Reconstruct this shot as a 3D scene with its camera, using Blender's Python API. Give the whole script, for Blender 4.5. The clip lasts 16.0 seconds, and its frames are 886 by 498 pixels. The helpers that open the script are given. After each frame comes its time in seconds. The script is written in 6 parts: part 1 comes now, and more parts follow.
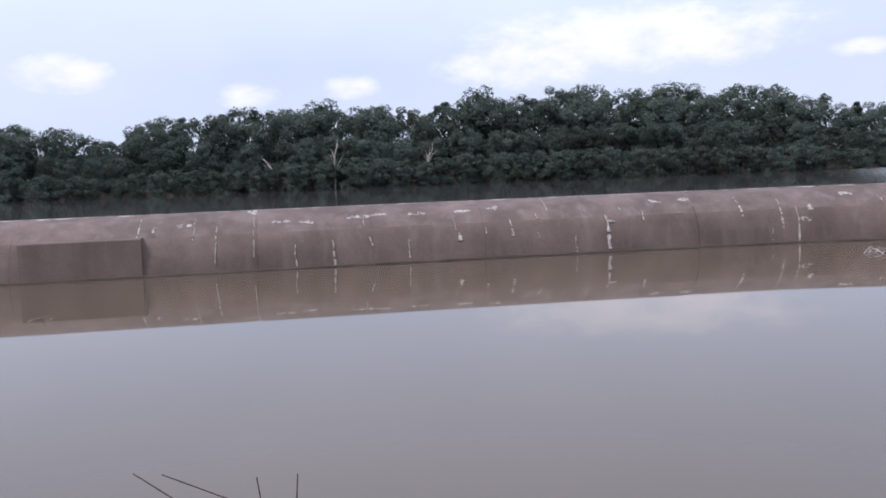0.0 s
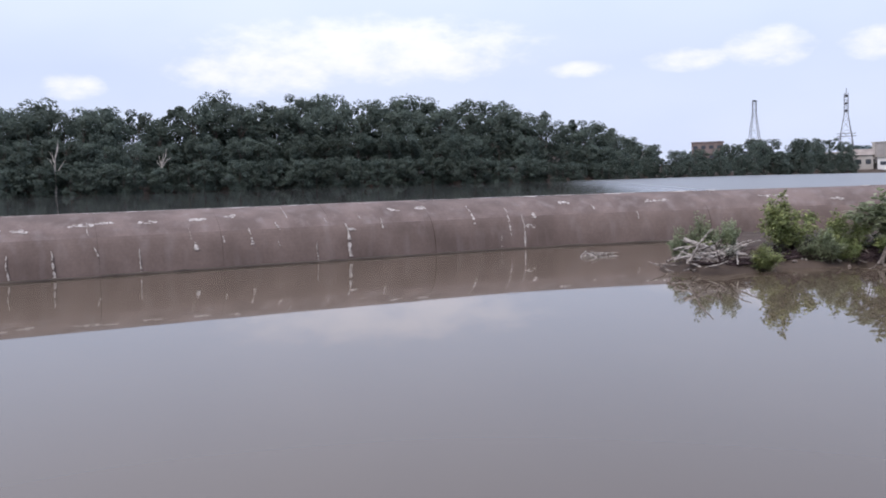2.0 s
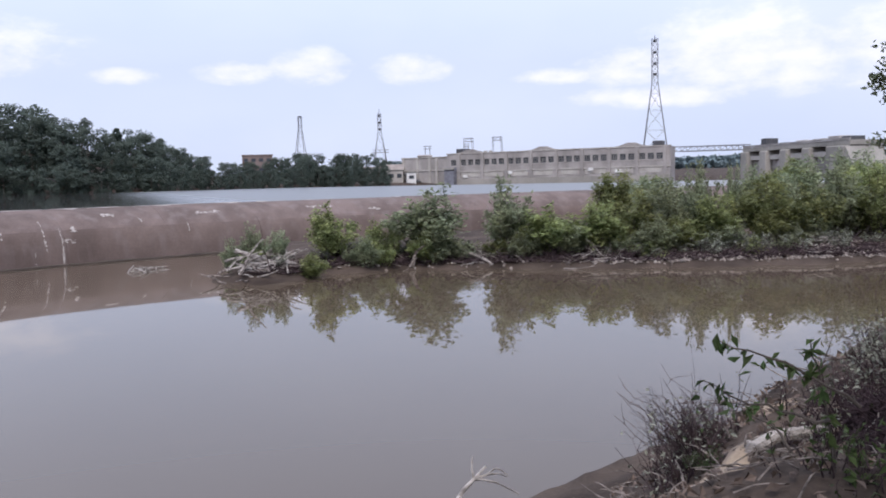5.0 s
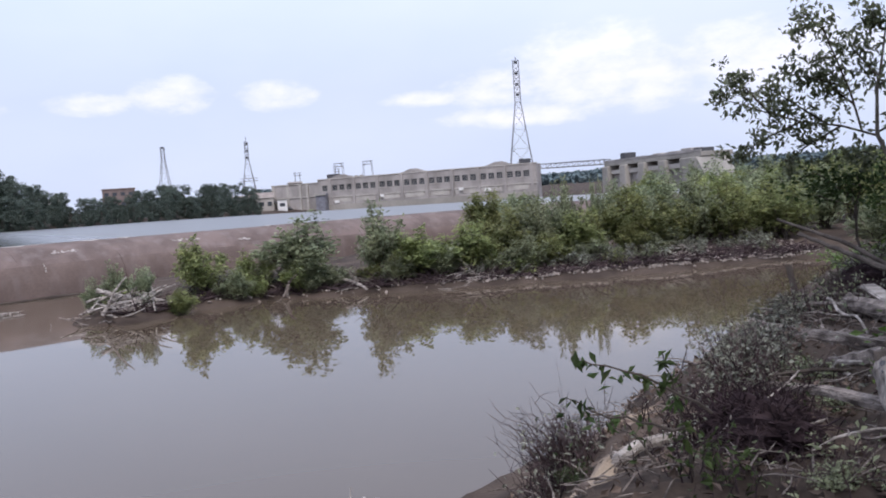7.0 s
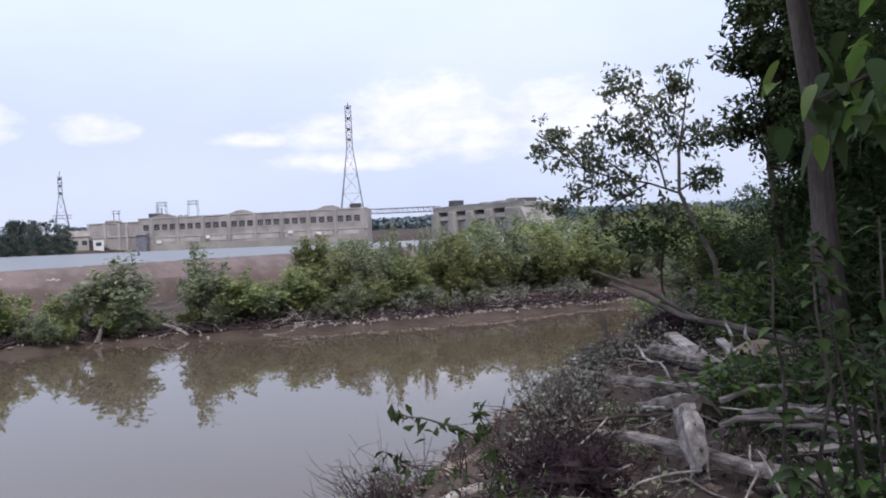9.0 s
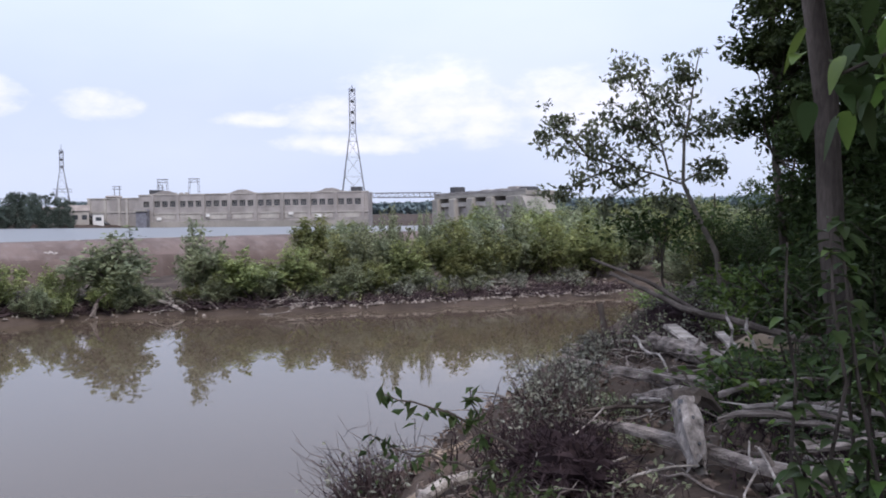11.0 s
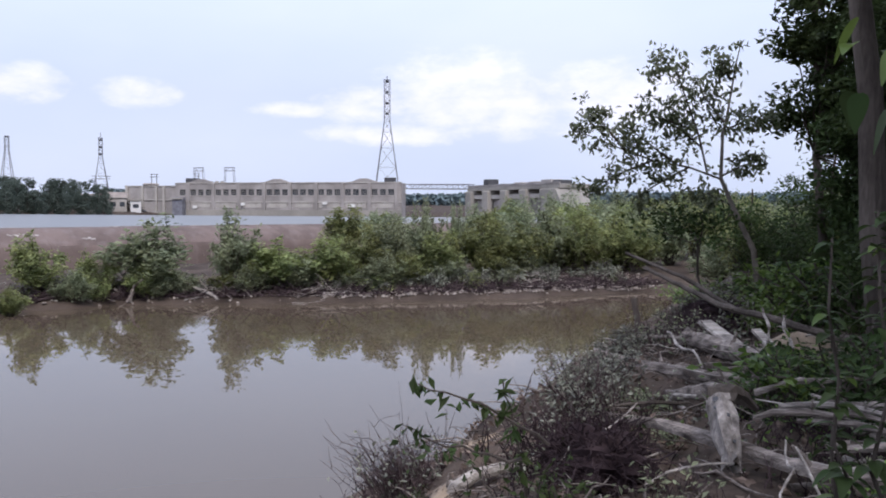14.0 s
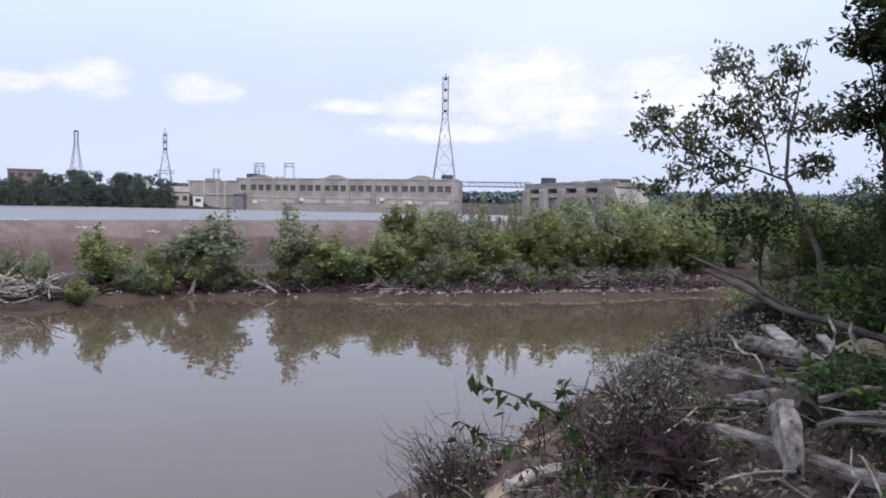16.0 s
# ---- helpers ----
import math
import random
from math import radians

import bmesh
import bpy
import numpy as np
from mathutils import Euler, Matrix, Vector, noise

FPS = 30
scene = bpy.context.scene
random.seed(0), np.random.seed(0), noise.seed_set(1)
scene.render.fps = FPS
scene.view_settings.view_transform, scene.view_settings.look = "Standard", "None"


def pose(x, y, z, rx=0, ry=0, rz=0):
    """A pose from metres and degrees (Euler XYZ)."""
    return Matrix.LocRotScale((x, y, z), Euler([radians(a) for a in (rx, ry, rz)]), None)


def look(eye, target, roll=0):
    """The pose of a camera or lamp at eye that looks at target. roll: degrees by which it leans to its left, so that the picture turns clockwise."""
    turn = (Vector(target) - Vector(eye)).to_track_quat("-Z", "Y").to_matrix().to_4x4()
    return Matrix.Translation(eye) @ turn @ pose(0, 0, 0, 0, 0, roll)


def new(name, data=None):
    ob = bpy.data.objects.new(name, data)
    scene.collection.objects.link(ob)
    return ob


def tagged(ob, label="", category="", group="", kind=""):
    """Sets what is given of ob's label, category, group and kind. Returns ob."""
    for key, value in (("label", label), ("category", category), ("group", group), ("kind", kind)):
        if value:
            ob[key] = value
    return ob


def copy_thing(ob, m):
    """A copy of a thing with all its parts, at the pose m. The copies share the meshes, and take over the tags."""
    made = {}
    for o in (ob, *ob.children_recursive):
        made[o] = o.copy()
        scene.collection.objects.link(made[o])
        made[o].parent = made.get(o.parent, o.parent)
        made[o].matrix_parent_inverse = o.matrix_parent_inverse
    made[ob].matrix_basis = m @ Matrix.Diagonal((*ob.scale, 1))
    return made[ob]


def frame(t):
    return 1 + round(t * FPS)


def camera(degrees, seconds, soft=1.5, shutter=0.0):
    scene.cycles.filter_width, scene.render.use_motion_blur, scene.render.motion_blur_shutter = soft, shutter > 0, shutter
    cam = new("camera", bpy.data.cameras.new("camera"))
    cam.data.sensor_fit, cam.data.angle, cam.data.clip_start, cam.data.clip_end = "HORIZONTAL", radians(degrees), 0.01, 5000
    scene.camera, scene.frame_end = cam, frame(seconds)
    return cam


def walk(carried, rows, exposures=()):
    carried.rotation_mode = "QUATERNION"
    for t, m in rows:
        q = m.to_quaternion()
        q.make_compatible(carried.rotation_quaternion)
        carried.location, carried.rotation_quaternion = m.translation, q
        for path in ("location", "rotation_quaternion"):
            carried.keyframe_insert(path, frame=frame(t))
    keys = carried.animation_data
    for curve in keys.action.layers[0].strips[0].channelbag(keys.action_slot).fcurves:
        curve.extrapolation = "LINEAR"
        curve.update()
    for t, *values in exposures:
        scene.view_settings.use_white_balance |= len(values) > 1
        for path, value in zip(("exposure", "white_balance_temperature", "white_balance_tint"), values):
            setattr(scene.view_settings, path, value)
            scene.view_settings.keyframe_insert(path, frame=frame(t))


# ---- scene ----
# ---- camera and its walk ----
cam = camera(54.17, 16.0, soft=1.9)
PATH = [
    (0.0, (0.000, 0.000, 4.000), (85.48, 2.30, -10.00)),
    (0.5, (0.021, 0.044, 3.994), (84.23, 1.47, -14.51)),
    (1.0, (0.067, 0.104, 3.981), (84.35, 0.82, -19.78)),
    (1.5, (0.098, 0.177, 3.971), (84.09, 0.81, -24.31)),
    (2.0, (0.125, 0.175, 3.959), (85.47, 1.69, -26.94)),
    (2.5, (0.145, 0.189, 3.947), (85.12, 1.93, -33.43)),
    (3.0, (0.278, 0.293, 3.954), (85.25, 1.25, -39.32)),
    (3.5, (0.310, 0.306, 3.946), (85.12, 1.37, -43.95)),
    (4.0, (0.339, 0.318, 3.932), (85.55, 1.52, -47.44)),
    (4.5, (0.436, 0.366, 3.913), (85.32, 1.68, -51.94)),
    (5.0, (0.449, 0.364, 3.907), (85.47, 1.40, -55.86)),
    (5.2, (0.450, 0.352, 3.910), (85.81, 1.51, -57.42)),
    (7.3, (0.555, 0.296, 3.952), (86.56, 3.39, -65.87)),
    (7.5, (0.579, 0.293, 3.959), (86.36, 2.51, -67.54)),
    (8.0, (0.594, 0.276, 3.971), (88.09, 2.02, -71.01)),
    (8.5, (0.607, 0.265, 3.960), (88.35, 2.46, -73.75)),
    (9.0, (0.607, 0.259, 3.968), (88.91, 2.62, -75.45)),
    (9.2, (0.595, 0.253, 3.973), (88.76, 2.32, -75.19)),
    (11.5, (0.816, 0.301, 3.912), (87.90, 0.36, -75.37)),
    (12.0, (0.817, 0.309, 3.911), (87.78, -0.05, -75.04)),
    (12.5, (0.816, 0.317, 3.910), (87.48, -0.17, -74.49)),
    (13.0, (0.809, 0.325, 3.910), (87.59, -0.64, -73.90)),
    (13.5, (0.801, 0.313, 3.913), (87.92, -0.10, -73.16)),
    (14.0, (0.802, 0.309, 3.912), (87.49, -0.14, -73.25)),
    (14.5, (0.802, 0.317, 3.913), (87.60, -0.24, -73.44)),
    (15.0, (0.801, 0.317, 3.913), (87.56, -0.45, -72.83)),
    (15.5, (0.807, 0.307, 3.913), (87.44, -0.24, -72.76)),
    (16.0, (0.780, 0.327, 3.918), (87.30, -0.90, -69.52)),
]
walk(cam, [(t, pose(*p, *r)) for t, p, r in PATH])

# ---- world and sun ----
SUN_EL, SUN_AZ = radians(56), radians(238)   # azimuth clockwise from +y
world = bpy.data.worlds.new("sky")
scene.world = world
world.use_nodes = True
wn, wl = world.node_tree.nodes, world.node_tree.links
wn.clear()
sky = wn.new("ShaderNodeTexSky")
sky.sky_type, sky.sun_disc = "NISHITA", False
sky.sun_elevation, sky.sun_rotation = SUN_EL, SUN_AZ
sky.air_density, sky.dust_density, sky.ozone_density = 1.0, 2.5, 1.2
w_out, w_bg = wn.new("ShaderNodeOutputWorld"), wn.new("ShaderNodeBackground")
w_co, w_map, w_n1, w_n2 = (wn.new("ShaderNodeTexCoord"), wn.new("ShaderNodeMapping"), wn.new("ShaderNodeTexNoise"), wn.new("ShaderNodeTexNoise"))
w_map.inputs["Scale"].default_value = (1.0, 1.0, 2.2)
w_n1.inputs["Scale"].default_value, w_n1.inputs["Detail"].default_value, w_n1.inputs["Roughness"].default_value = 24.0, 8, 0.6
w_n2.inputs["Scale"].default_value, w_n2.inputs["Detail"].default_value = 2.4, 4
wl.new(w_co.outputs["Generated"], w_map.inputs["Vector"])
wl.new(w_map.outputs[0], w_n1.inputs["Vector"])
wl.new(w_map.outputs[0], w_n2.inputs["Vector"])


def wmath(op, a, b, clamp=False):
    n = wn.new("ShaderNodeMath")
    n.operation, n.use_clamp = op, clamp
    for k, v in enumerate((a, b)):
        if isinstance(v, (int, float)):
            n.inputs[k].default_value = v
        else:
            wl.new(v, n.inputs[k])
    return n.outputs[0]


# fair-weather clouds: direction, half width, half height
CLOUDS = [((0.954, 0.267, 0.133), 0.095, 0.044), ((0.971, 0.214, 0.111), 0.075, 0.026), ((0.988, 0.088, 0.126), 0.105, 0.037), ((0.923, 0.365, 0.120), 0.056, 0.021), ((0.937, 0.337, 0.087), 0.091, 0.012),
          ((0.730, 0.671, 0.131), 0.040, 0.019), ((0.672, 0.730, 0.123), 0.040, 0.011), ((0.803, 0.583, 0.126), 0.038, 0.015), ((0.584, 0.803, 0.119), 0.033, 0.008), ((0.887, 0.447, 0.113), 0.042, 0.008),
          ((0.266, 0.956, 0.127), 0.090, 0.024), ((0.462, 0.877, 0.132), 0.046, 0.020), ((0.376, 0.915, 0.149), 0.170, 0.032), ((0.073, 0.991, 0.109), 0.028, 0.012), ((-0.227, 0.966, 0.127), 0.045, 0.018), ((-0.040, 0.994, 0.102), 0.030, 0.013),
          ((-0.8, 0.5, 0.2), 0.25, 0.05), ((-0.5, -0.8, 0.25), 0.3, 0.06), ((0.5, -0.8, 0.2), 0.25, 0.05)]
mask = None
for c, w, h in CLOUDS:
    sub_n, mul_n, len_n = wn.new("ShaderNodeVectorMath"), wn.new("ShaderNodeVectorMath"), wn.new("ShaderNodeVectorMath")
    sub_n.operation, mul_n.operation, len_n.operation = "SUBTRACT", "MULTIPLY", "LENGTH"
    sub_n.inputs[1].default_value = Vector(c).normalized()
    mul_n.inputs[1].default_value = (1 / w, 1 / w, 1 / h)
    wl.new(w_co.outputs["Generated"], sub_n.inputs[0])
    wl.new(sub_n.outputs[0], mul_n.inputs[0])
    wl.new(mul_n.outputs[0], len_n.inputs[0])
    one = wmath("SUBTRACT", 1.5, len_n.outputs["Value"], True)
    mask = one if mask is None else wmath("MAXIMUM", mask, one)
puff = wmath("ADD", wmath("MULTIPLY", mask, 1.05), wmath("MULTIPLY", wmath("SUBTRACT", w_n1.outputs[0], 0.5), 2.2))
puff = wmath("MULTIPLY", puff, wmath("MULTIPLY", mask, 3.0, True))
w_r1 = wn.new("ShaderNodeMapRange")
w_r1.interpolation_type = "SMOOTHSTEP"
w_r1.inputs["From Min"].default_value, w_r1.inputs["From Max"].default_value = 0.10, 1.45
w_r1.inputs["To Max"].default_value = 0.68
wl.new(puff, w_r1.inputs["Value"])
w_r2 = wn.new("ShaderNodeMapRange")
w_r2.inputs["From Min"].default_value, w_r2.inputs["From Max"].default_value = 0.35, 0.75
w_r2.inputs["To Max"].default_value = 0.5
wl.new(w_n2.outputs[0], w_r2.inputs["Value"])
w_haze, w_veil, w_cl = wn.new("ShaderNodeMixRGB"), wn.new("ShaderNodeMixRGB"), wn.new("ShaderNodeMixRGB")
w_haze.inputs[0].default_value = 0.85
w_haze.inputs[2].default_value = (6.9, 7.75, 10.4, 1)
w_veil.inputs[2].default_value = (8.3, 8.75, 10.9, 1)
w_cl.inputs[2].default_value = (10.6, 10.35, 11.6, 1)
wl.new(sky.outputs[0], w_haze.inputs[1])
wl.new(w_haze.outputs[0], w_veil.inputs[1])
wl.new(w_r2.outputs[0], w_veil.inputs[0])
wl.new(w_veil.outputs[0], w_cl.inputs[1])
wl.new(w_r1.outputs[0], w_cl.inputs[0])
# thin bright overcast overhead, clearer towards the horizon
w_sep, w_up, w_glow = wn.new("ShaderNodeSeparateXYZ"), wn.new("ShaderNodeMapRange"), wn.new("ShaderNodeVectorMath")
wl.new(w_co.outputs["Generated"], w_sep.inputs[0])
w_up.inputs["From Min"].default_value, w_up.inputs["From Max"].default_value = 0.13, 0.50
w_up.inputs["To Min"].default_value, w_up.inputs["To Max"].default_value = 1.0, 1.6
wl.new(w_sep.outputs[2], w_up.inputs["Value"])
w_glow.operation = "SCALE"
wl.new(w_cl.outputs[0], w_glow.inputs[0])
wl.new(w_up.outputs[0], w_glow.inputs["Scale"])
wl.new(w_glow.outputs[0], w_bg.inputs["Color"])
w_bg.inputs["Strength"].default_value = 0.1
wl.new(w_bg.outputs[0], w_out.inputs["Surface"])

sun = new("sun", bpy.data.lights.new("sun", "SUN"))
sun.data.energy, sun.data.angle, sun.data.color = 2.2, radians(9), (1.0, 0.93, 0.92)
sun.matrix_world = look((60 * math.sin(SUN_AZ) * math.cos(SUN_EL), 60 * math.cos(SUN_AZ) * math.cos(SUN_EL), 60 * math.sin(SUN_EL)), (0, 0, 0))
scene.view_settings.exposure = 0.1

# ---- materials ----
def material(name, low, high, scale=3.0, rough=0.85, bump=0.3, fine=40.0, metal=0.0, spec=0.3, stretch=(1, 1, 1), contrast=(0.35, 0.65), vary=0.0, translucent=0.0, fine_mix=0.25, wash=None):
    """Two-scale coloured surface: broad patches between low and high, fine grain over it, bump from the grain."""
    m = bpy.data.materials.new(name)
    m.use_nodes = True
    n, l = m.node_tree.nodes, m.node_tree.links
    b = n["Principled BSDF"]
    b.inputs["Roughness"].default_value, b.inputs["Metallic"].default_value = rough, metal
    b.inputs["Specular IOR Level"].default_value = spec
    co, mp = n.new("ShaderNodeTexCoord"), n.new("ShaderNodeMapping")
    mp.inputs["Scale"].default_value = stretch
    l.new(co.outputs["Object"], mp.inputs["Vector"])
    big, small = n.new("ShaderNodeTexNoise"), n.new("ShaderNodeTexNoise")
    big.inputs["Scale"].default_value, big.inputs["Detail"].default_value = scale, 5
    small.inputs["Scale"].default_value, small.inputs["Detail"].default_value = fine, 4
    l.new(mp.outputs[0], big.inputs["Vector"])
    l.new(mp.outputs[0], small.inputs["Vector"])
    rng = n.new("ShaderNodeMapRange")
    rng.inputs["From Min"].default_value, rng.inputs["From Max"].default_value = contrast
    l.new(big.outputs[0], rng.inputs["Value"])
    mix = n.new("ShaderNodeMixRGB")
    mix.inputs[1].default_value, mix.inputs[2].default_value = (*low, 1), (*high, 1)
    l.new(rng.outputs[0], mix.inputs[0])
    over = n.new("ShaderNodeMixRGB")
    over.blend_type = "OVERLAY"
    over.inputs[0].default_value = fine_mix
    l.new(mix.outputs[0], over.inputs[1])
    l.new(small.outputs[0], over.inputs[2])
    colour = over.outputs[0]
    if wash:
        wmap, wnoise, wr, wmix = n.new("ShaderNodeMapping"), n.new("ShaderNodeTexNoise"), n.new("ShaderNodeMapRange"), n.new("ShaderNodeMixRGB")
        wmap.inputs["Scale"].default_value = (1.5, 1.5, 0.10)
        wnoise.inputs["Scale"].default_value, wnoise.inputs["Detail"].default_value = 1.1, 6
        wr.inputs["From Min"].default_value, wr.inputs["From Max"].default_value, wr.inputs["To Max"].default_value = 0.52, 0.75, 0.35
        wmix.inputs[2].default_value = (*wash, 1)
        l.new(co.outputs["Object"], wmap.inputs["Vector"])
        l.new(wmap.outputs[0], wnoise.inputs["Vector"])
        l.new(wnoise.outputs[0], wr.inputs["Value"])
        l.new(wr.outputs[0], wmix.inputs[0])
        l.new(colour, wmix.inputs[1])
        colour = wmix.outputs[0]
    if vary:
        geo, hsv, vr = n.new("ShaderNodeNewGeometry"), n.new("ShaderNodeHueSaturation"), n.new("ShaderNodeMapRange")
        vr.inputs["To Min"].default_value, vr.inputs["To Max"].default_value = 1 - vary, 1 + vary
        l.new(geo.outputs["Random Per Island"], vr.inputs["Value"])
        l.new(colour, hsv.inputs["Color"])
        info, hr = n.new("ShaderNodeObjectInfo"), n.new("ShaderNodeMapRange")
        hr.inputs["To Min"].default_value, hr.inputs["To Max"].default_value = 0.485, 0.515
        l.new(info.outputs["Random"], hr.inputs["Value"])
        l.new(hr.outputs[0], hsv.inputs["Hue"])
        tone, both = n.new("ShaderNodeMapRange"), n.new("ShaderNodeMath")
        tone.inputs["To Min"].default_value, tone.inputs["To Max"].default_value = 0.78, 1.25
        both.operation = "MULTIPLY"
        l.new(info.outputs["Random"], tone.inputs["Value"])
        l.new(vr.outputs[0], both.inputs[0])
        l.new(tone.outputs[0], both.inputs[1])
        l.new(both.outputs[0], hsv.inputs["Value"])
        colour = hsv.outputs[0]
    l.new(colour, b.inputs["Base Color"])
    if bump:
        bp = n.new("ShaderNodeBump")
        bp.inputs["Strength"].default_value, bp.inputs["Distance"].default_value = bump, 0.02
        l.new(small.outputs[0], bp.inputs["Height"])
        l.new(bp.outputs[0], b.inputs["Normal"])
    if translucent:
        tr, ms = n.new("ShaderNodeBsdfTranslucent"), n.new("ShaderNodeMixShader")
        ms.inputs[0].default_value = translucent
        l.new(colour, tr.inputs["Color"])
        l.new(b.outputs[0], ms.inputs[1])
        l.new(tr.outputs[0], ms.inputs[2])
        l.new(ms.outputs[0], n["Material Output"].inputs["Surface"])
    return m


def water(name, colour, rough, scale, strength, stretch, breeze=()):
    """Water with silt and ripples; breeze: the ripples grow across the river, from the wooded shore to the open reach."""
    m = bpy.data.materials.new(name)
    m.use_nodes = True
    n, l = m.node_tree.nodes, m.node_tree.links
    b = n["Principled BSDF"]
    b.inputs["Roughness"].default_value, b.inputs["IOR"].default_value = rough, 1.333
    co, mp, nz, silt, mix, bp = (n.new("ShaderNodeTexCoord"), n.new("ShaderNodeMapping"), n.new("ShaderNodeTexNoise"), n.new("ShaderNodeTexNoise"), n.new("ShaderNodeMixRGB"), n.new("ShaderNodeBump"))
    mp.inputs["Scale"].default_value = stretch
    nz.inputs["Scale"].default_value, nz.inputs["Detail"].default_value = scale, 3
    silt.inputs["Scale"].default_value, silt.inputs["Detail"].default_value = 0.05, 3
    l.new(co.outputs["Object"], mp.inputs["Vector"])
    l.new(mp.outputs[0], nz.inputs["Vector"])
    l.new(co.outputs["Object"], silt.inputs["Vector"])
    mix.inputs[1].default_value = (*colour, 1)
    mix.inputs[2].default_value = (*[c * 1.25 for c in colour], 1)
    l.new(silt.outputs[0], mix.inputs[0])
    l.new(mix.outputs[0], b.inputs["Base Color"])
    bp.inputs["Strength"].default_value, bp.inputs["Distance"].default_value = strength, 0.05
    l.new(nz.outputs[0], bp.inputs["Height"])
    l.new(bp.outputs[0], b.inputs["Normal"])
    if breeze:
        sep, rng = n.new("ShaderNodeVectorMath"), n.new("ShaderNodeMapRange")
        sep.operation = "DOT_PRODUCT"
        sep.inputs[1].default_value = (1.0, -0.68, 0.0)
        l.new(co.outputs["Object"], sep.inputs[0])
        rng.inputs["From Min"].default_value, rng.inputs["From Max"].default_value = breeze[:2]
        rng.inputs["To Min"].default_value, rng.inputs["To Max"].default_value = breeze[2:]
        l.new(sep.outputs["Value"], rng.inputs["Value"])
        l.new(rng.outputs[0], bp.inputs["Strength"])
        half = n.new("ShaderNodeMath")
        half.operation = "MULTIPLY"
        half.inputs[1].default_value = 0.4
        l.new(rng.outputs[0], half.inputs[0])
        l.new(half.outputs[0], b.inputs["Roughness"])
    return m


POOL = water("muddy_still_water", (0.084, 0.064, 0.045), 0.02, 0.4, 0.007, (1, 1, 1))
RIVER = water("river_water", (0.085, 0.085, 0.082), 0.07, 0.9, 0.1, (0.5, 1, 1), (0.0, 14.0, 0.06, 0.75))
SOIL = material("river_soil", (0.036, 0.027, 0.022), (0.088, 0.067, 0.054), 0.5, 0.95, 0.6, 18, spec=0.1, fine_mix=0.5)
DAM = material("weathered_dam_concrete", (0.108, 0.080, 0.070), (0.168, 0.126, 0.112), 0.5, 0.9, 0.15, 9, stretch=(1.3, 1.3, 0.5), fine_mix=0.2, wash=(0.25, 0.215, 0.21))
# lower face a little darker and browner than the upper
DAM_LOW = material("lower_dam_concrete", (0.092, 0.066, 0.056), (0.146, 0.107, 0.092), 0.5, 0.85, 0.15, 9, stretch=(0.9, 0.9, 0.8), fine_mix=0.2, wash=(0.19, 0.155, 0.145))
WET = material("wet_algae_concrete", (0.05, 0.04, 0.034), (0.085, 0.068, 0.055), 1.0, 0.4, 0.3, 14)
LIME = material("lime_bloom", (0.22, 0.19, 0.17), (0.46, 0.42, 0.385), 5.0, 0.95, 0.3, 30)
PALE = material("pale_concrete", (0.245, 0.225, 0.21), (0.37, 0.34, 0.32), 0.2, 0.9, 0.2, 3, stretch=(1, 1, 0.5))
PALE2 = material("light_panel_concrete", (0.33, 0.305, 0.275), (0.45, 0.42, 0.38), 0.3, 0.9, 0.2, 3)
GREYC = material("grey_concrete", (0.24, 0.225, 0.20), (0.34, 0.315, 0.28), 0.12, 0.9, 0.2, 3, stretch=(1, 1, 0.4))
STEEL = material("grey_galvanised_steel", (0.17, 0.17, 0.19), (0.25, 0.25, 0.28), 1.0, 0.6, 0.1, 20, metal=0.3)
DARKST = material("dark_steel", (0.045, 0.045, 0.05), (0.08, 0.08, 0.085), 1.0, 0.6, 0.1, 20)
BRICKM = material("brown_brickwork", (0.15, 0.115, 0.105), (0.21, 0.16, 0.145), 0.3, 0.9, 0.2, 6)
WHITEP = material("off_white_paint", (0.62, 0.6, 0.57), (0.75, 0.74, 0.71), 0.5, 0.7, 0.1, 10)
ROOFM = material("weathered_roof", (0.2, 0.17, 0.15), (0.3, 0.26, 0.23), 0.4, 0.9, 0.2, 8)
GLASS = material("dark_window_glass", (0.035, 0.04, 0.048), (0.06, 0.065, 0.075), 0.4, 0.15, 0.0, 5, spec=0.5)
BARK = material("grey_brown_bark", (0.05, 0.041, 0.035), (0.115, 0.096, 0.082), 3.0, 0.95, 0.8, 30, spec=0.12, stretch=(1, 1, 0.25), fine_mix=0.5)
BARK2 = material("grey_sapling_bark", (0.10, 0.085, 0.07), (0.2, 0.175, 0.15), 3.0, 0.95, 0.5, 30)
STUMP = material("grey_rotten_wood", (0.085, 0.073, 0.065), (0.36, 0.32, 0.29), 11.0, 0.9, 0.8, 40, stretch=(1, 1, 0.5), fine_mix=0.6)
BARKL = material("pale_dead_bark", (0.3, 0.27, 0.24), (0.45, 0.41, 0.37), 3.0, 0.95, 0.5, 30, stretch=(1, 1, 0.3))
DRIFT = material("weathered_driftwood", (0.055, 0.043, 0.037), (0.30, 0.255, 0.225), 9.0, 0.9, 0.9, 60, stretch=(1.0, 0.28, 1.2), fine_mix=0.6)
DRIFTP = material("bleached_driftwood", (0.15, 0.13, 0.115), (0.44, 0.395, 0.355), 9.0, 0.9, 0.8, 60, stretch=(1.0, 0.28, 1.2), fine_mix=0.6)
TWIG = material("dry_twigs", (0.034, 0.023, 0.025), (0.10, 0.073, 0.072), 6.0, 0.95, 0.2, 30, spec=0.1, vary=0.3)
SAND = material("pale_sand", (0.18, 0.135, 0.097), (0.31, 0.24, 0.172), 1.5, 0.95, 0.5, 40)
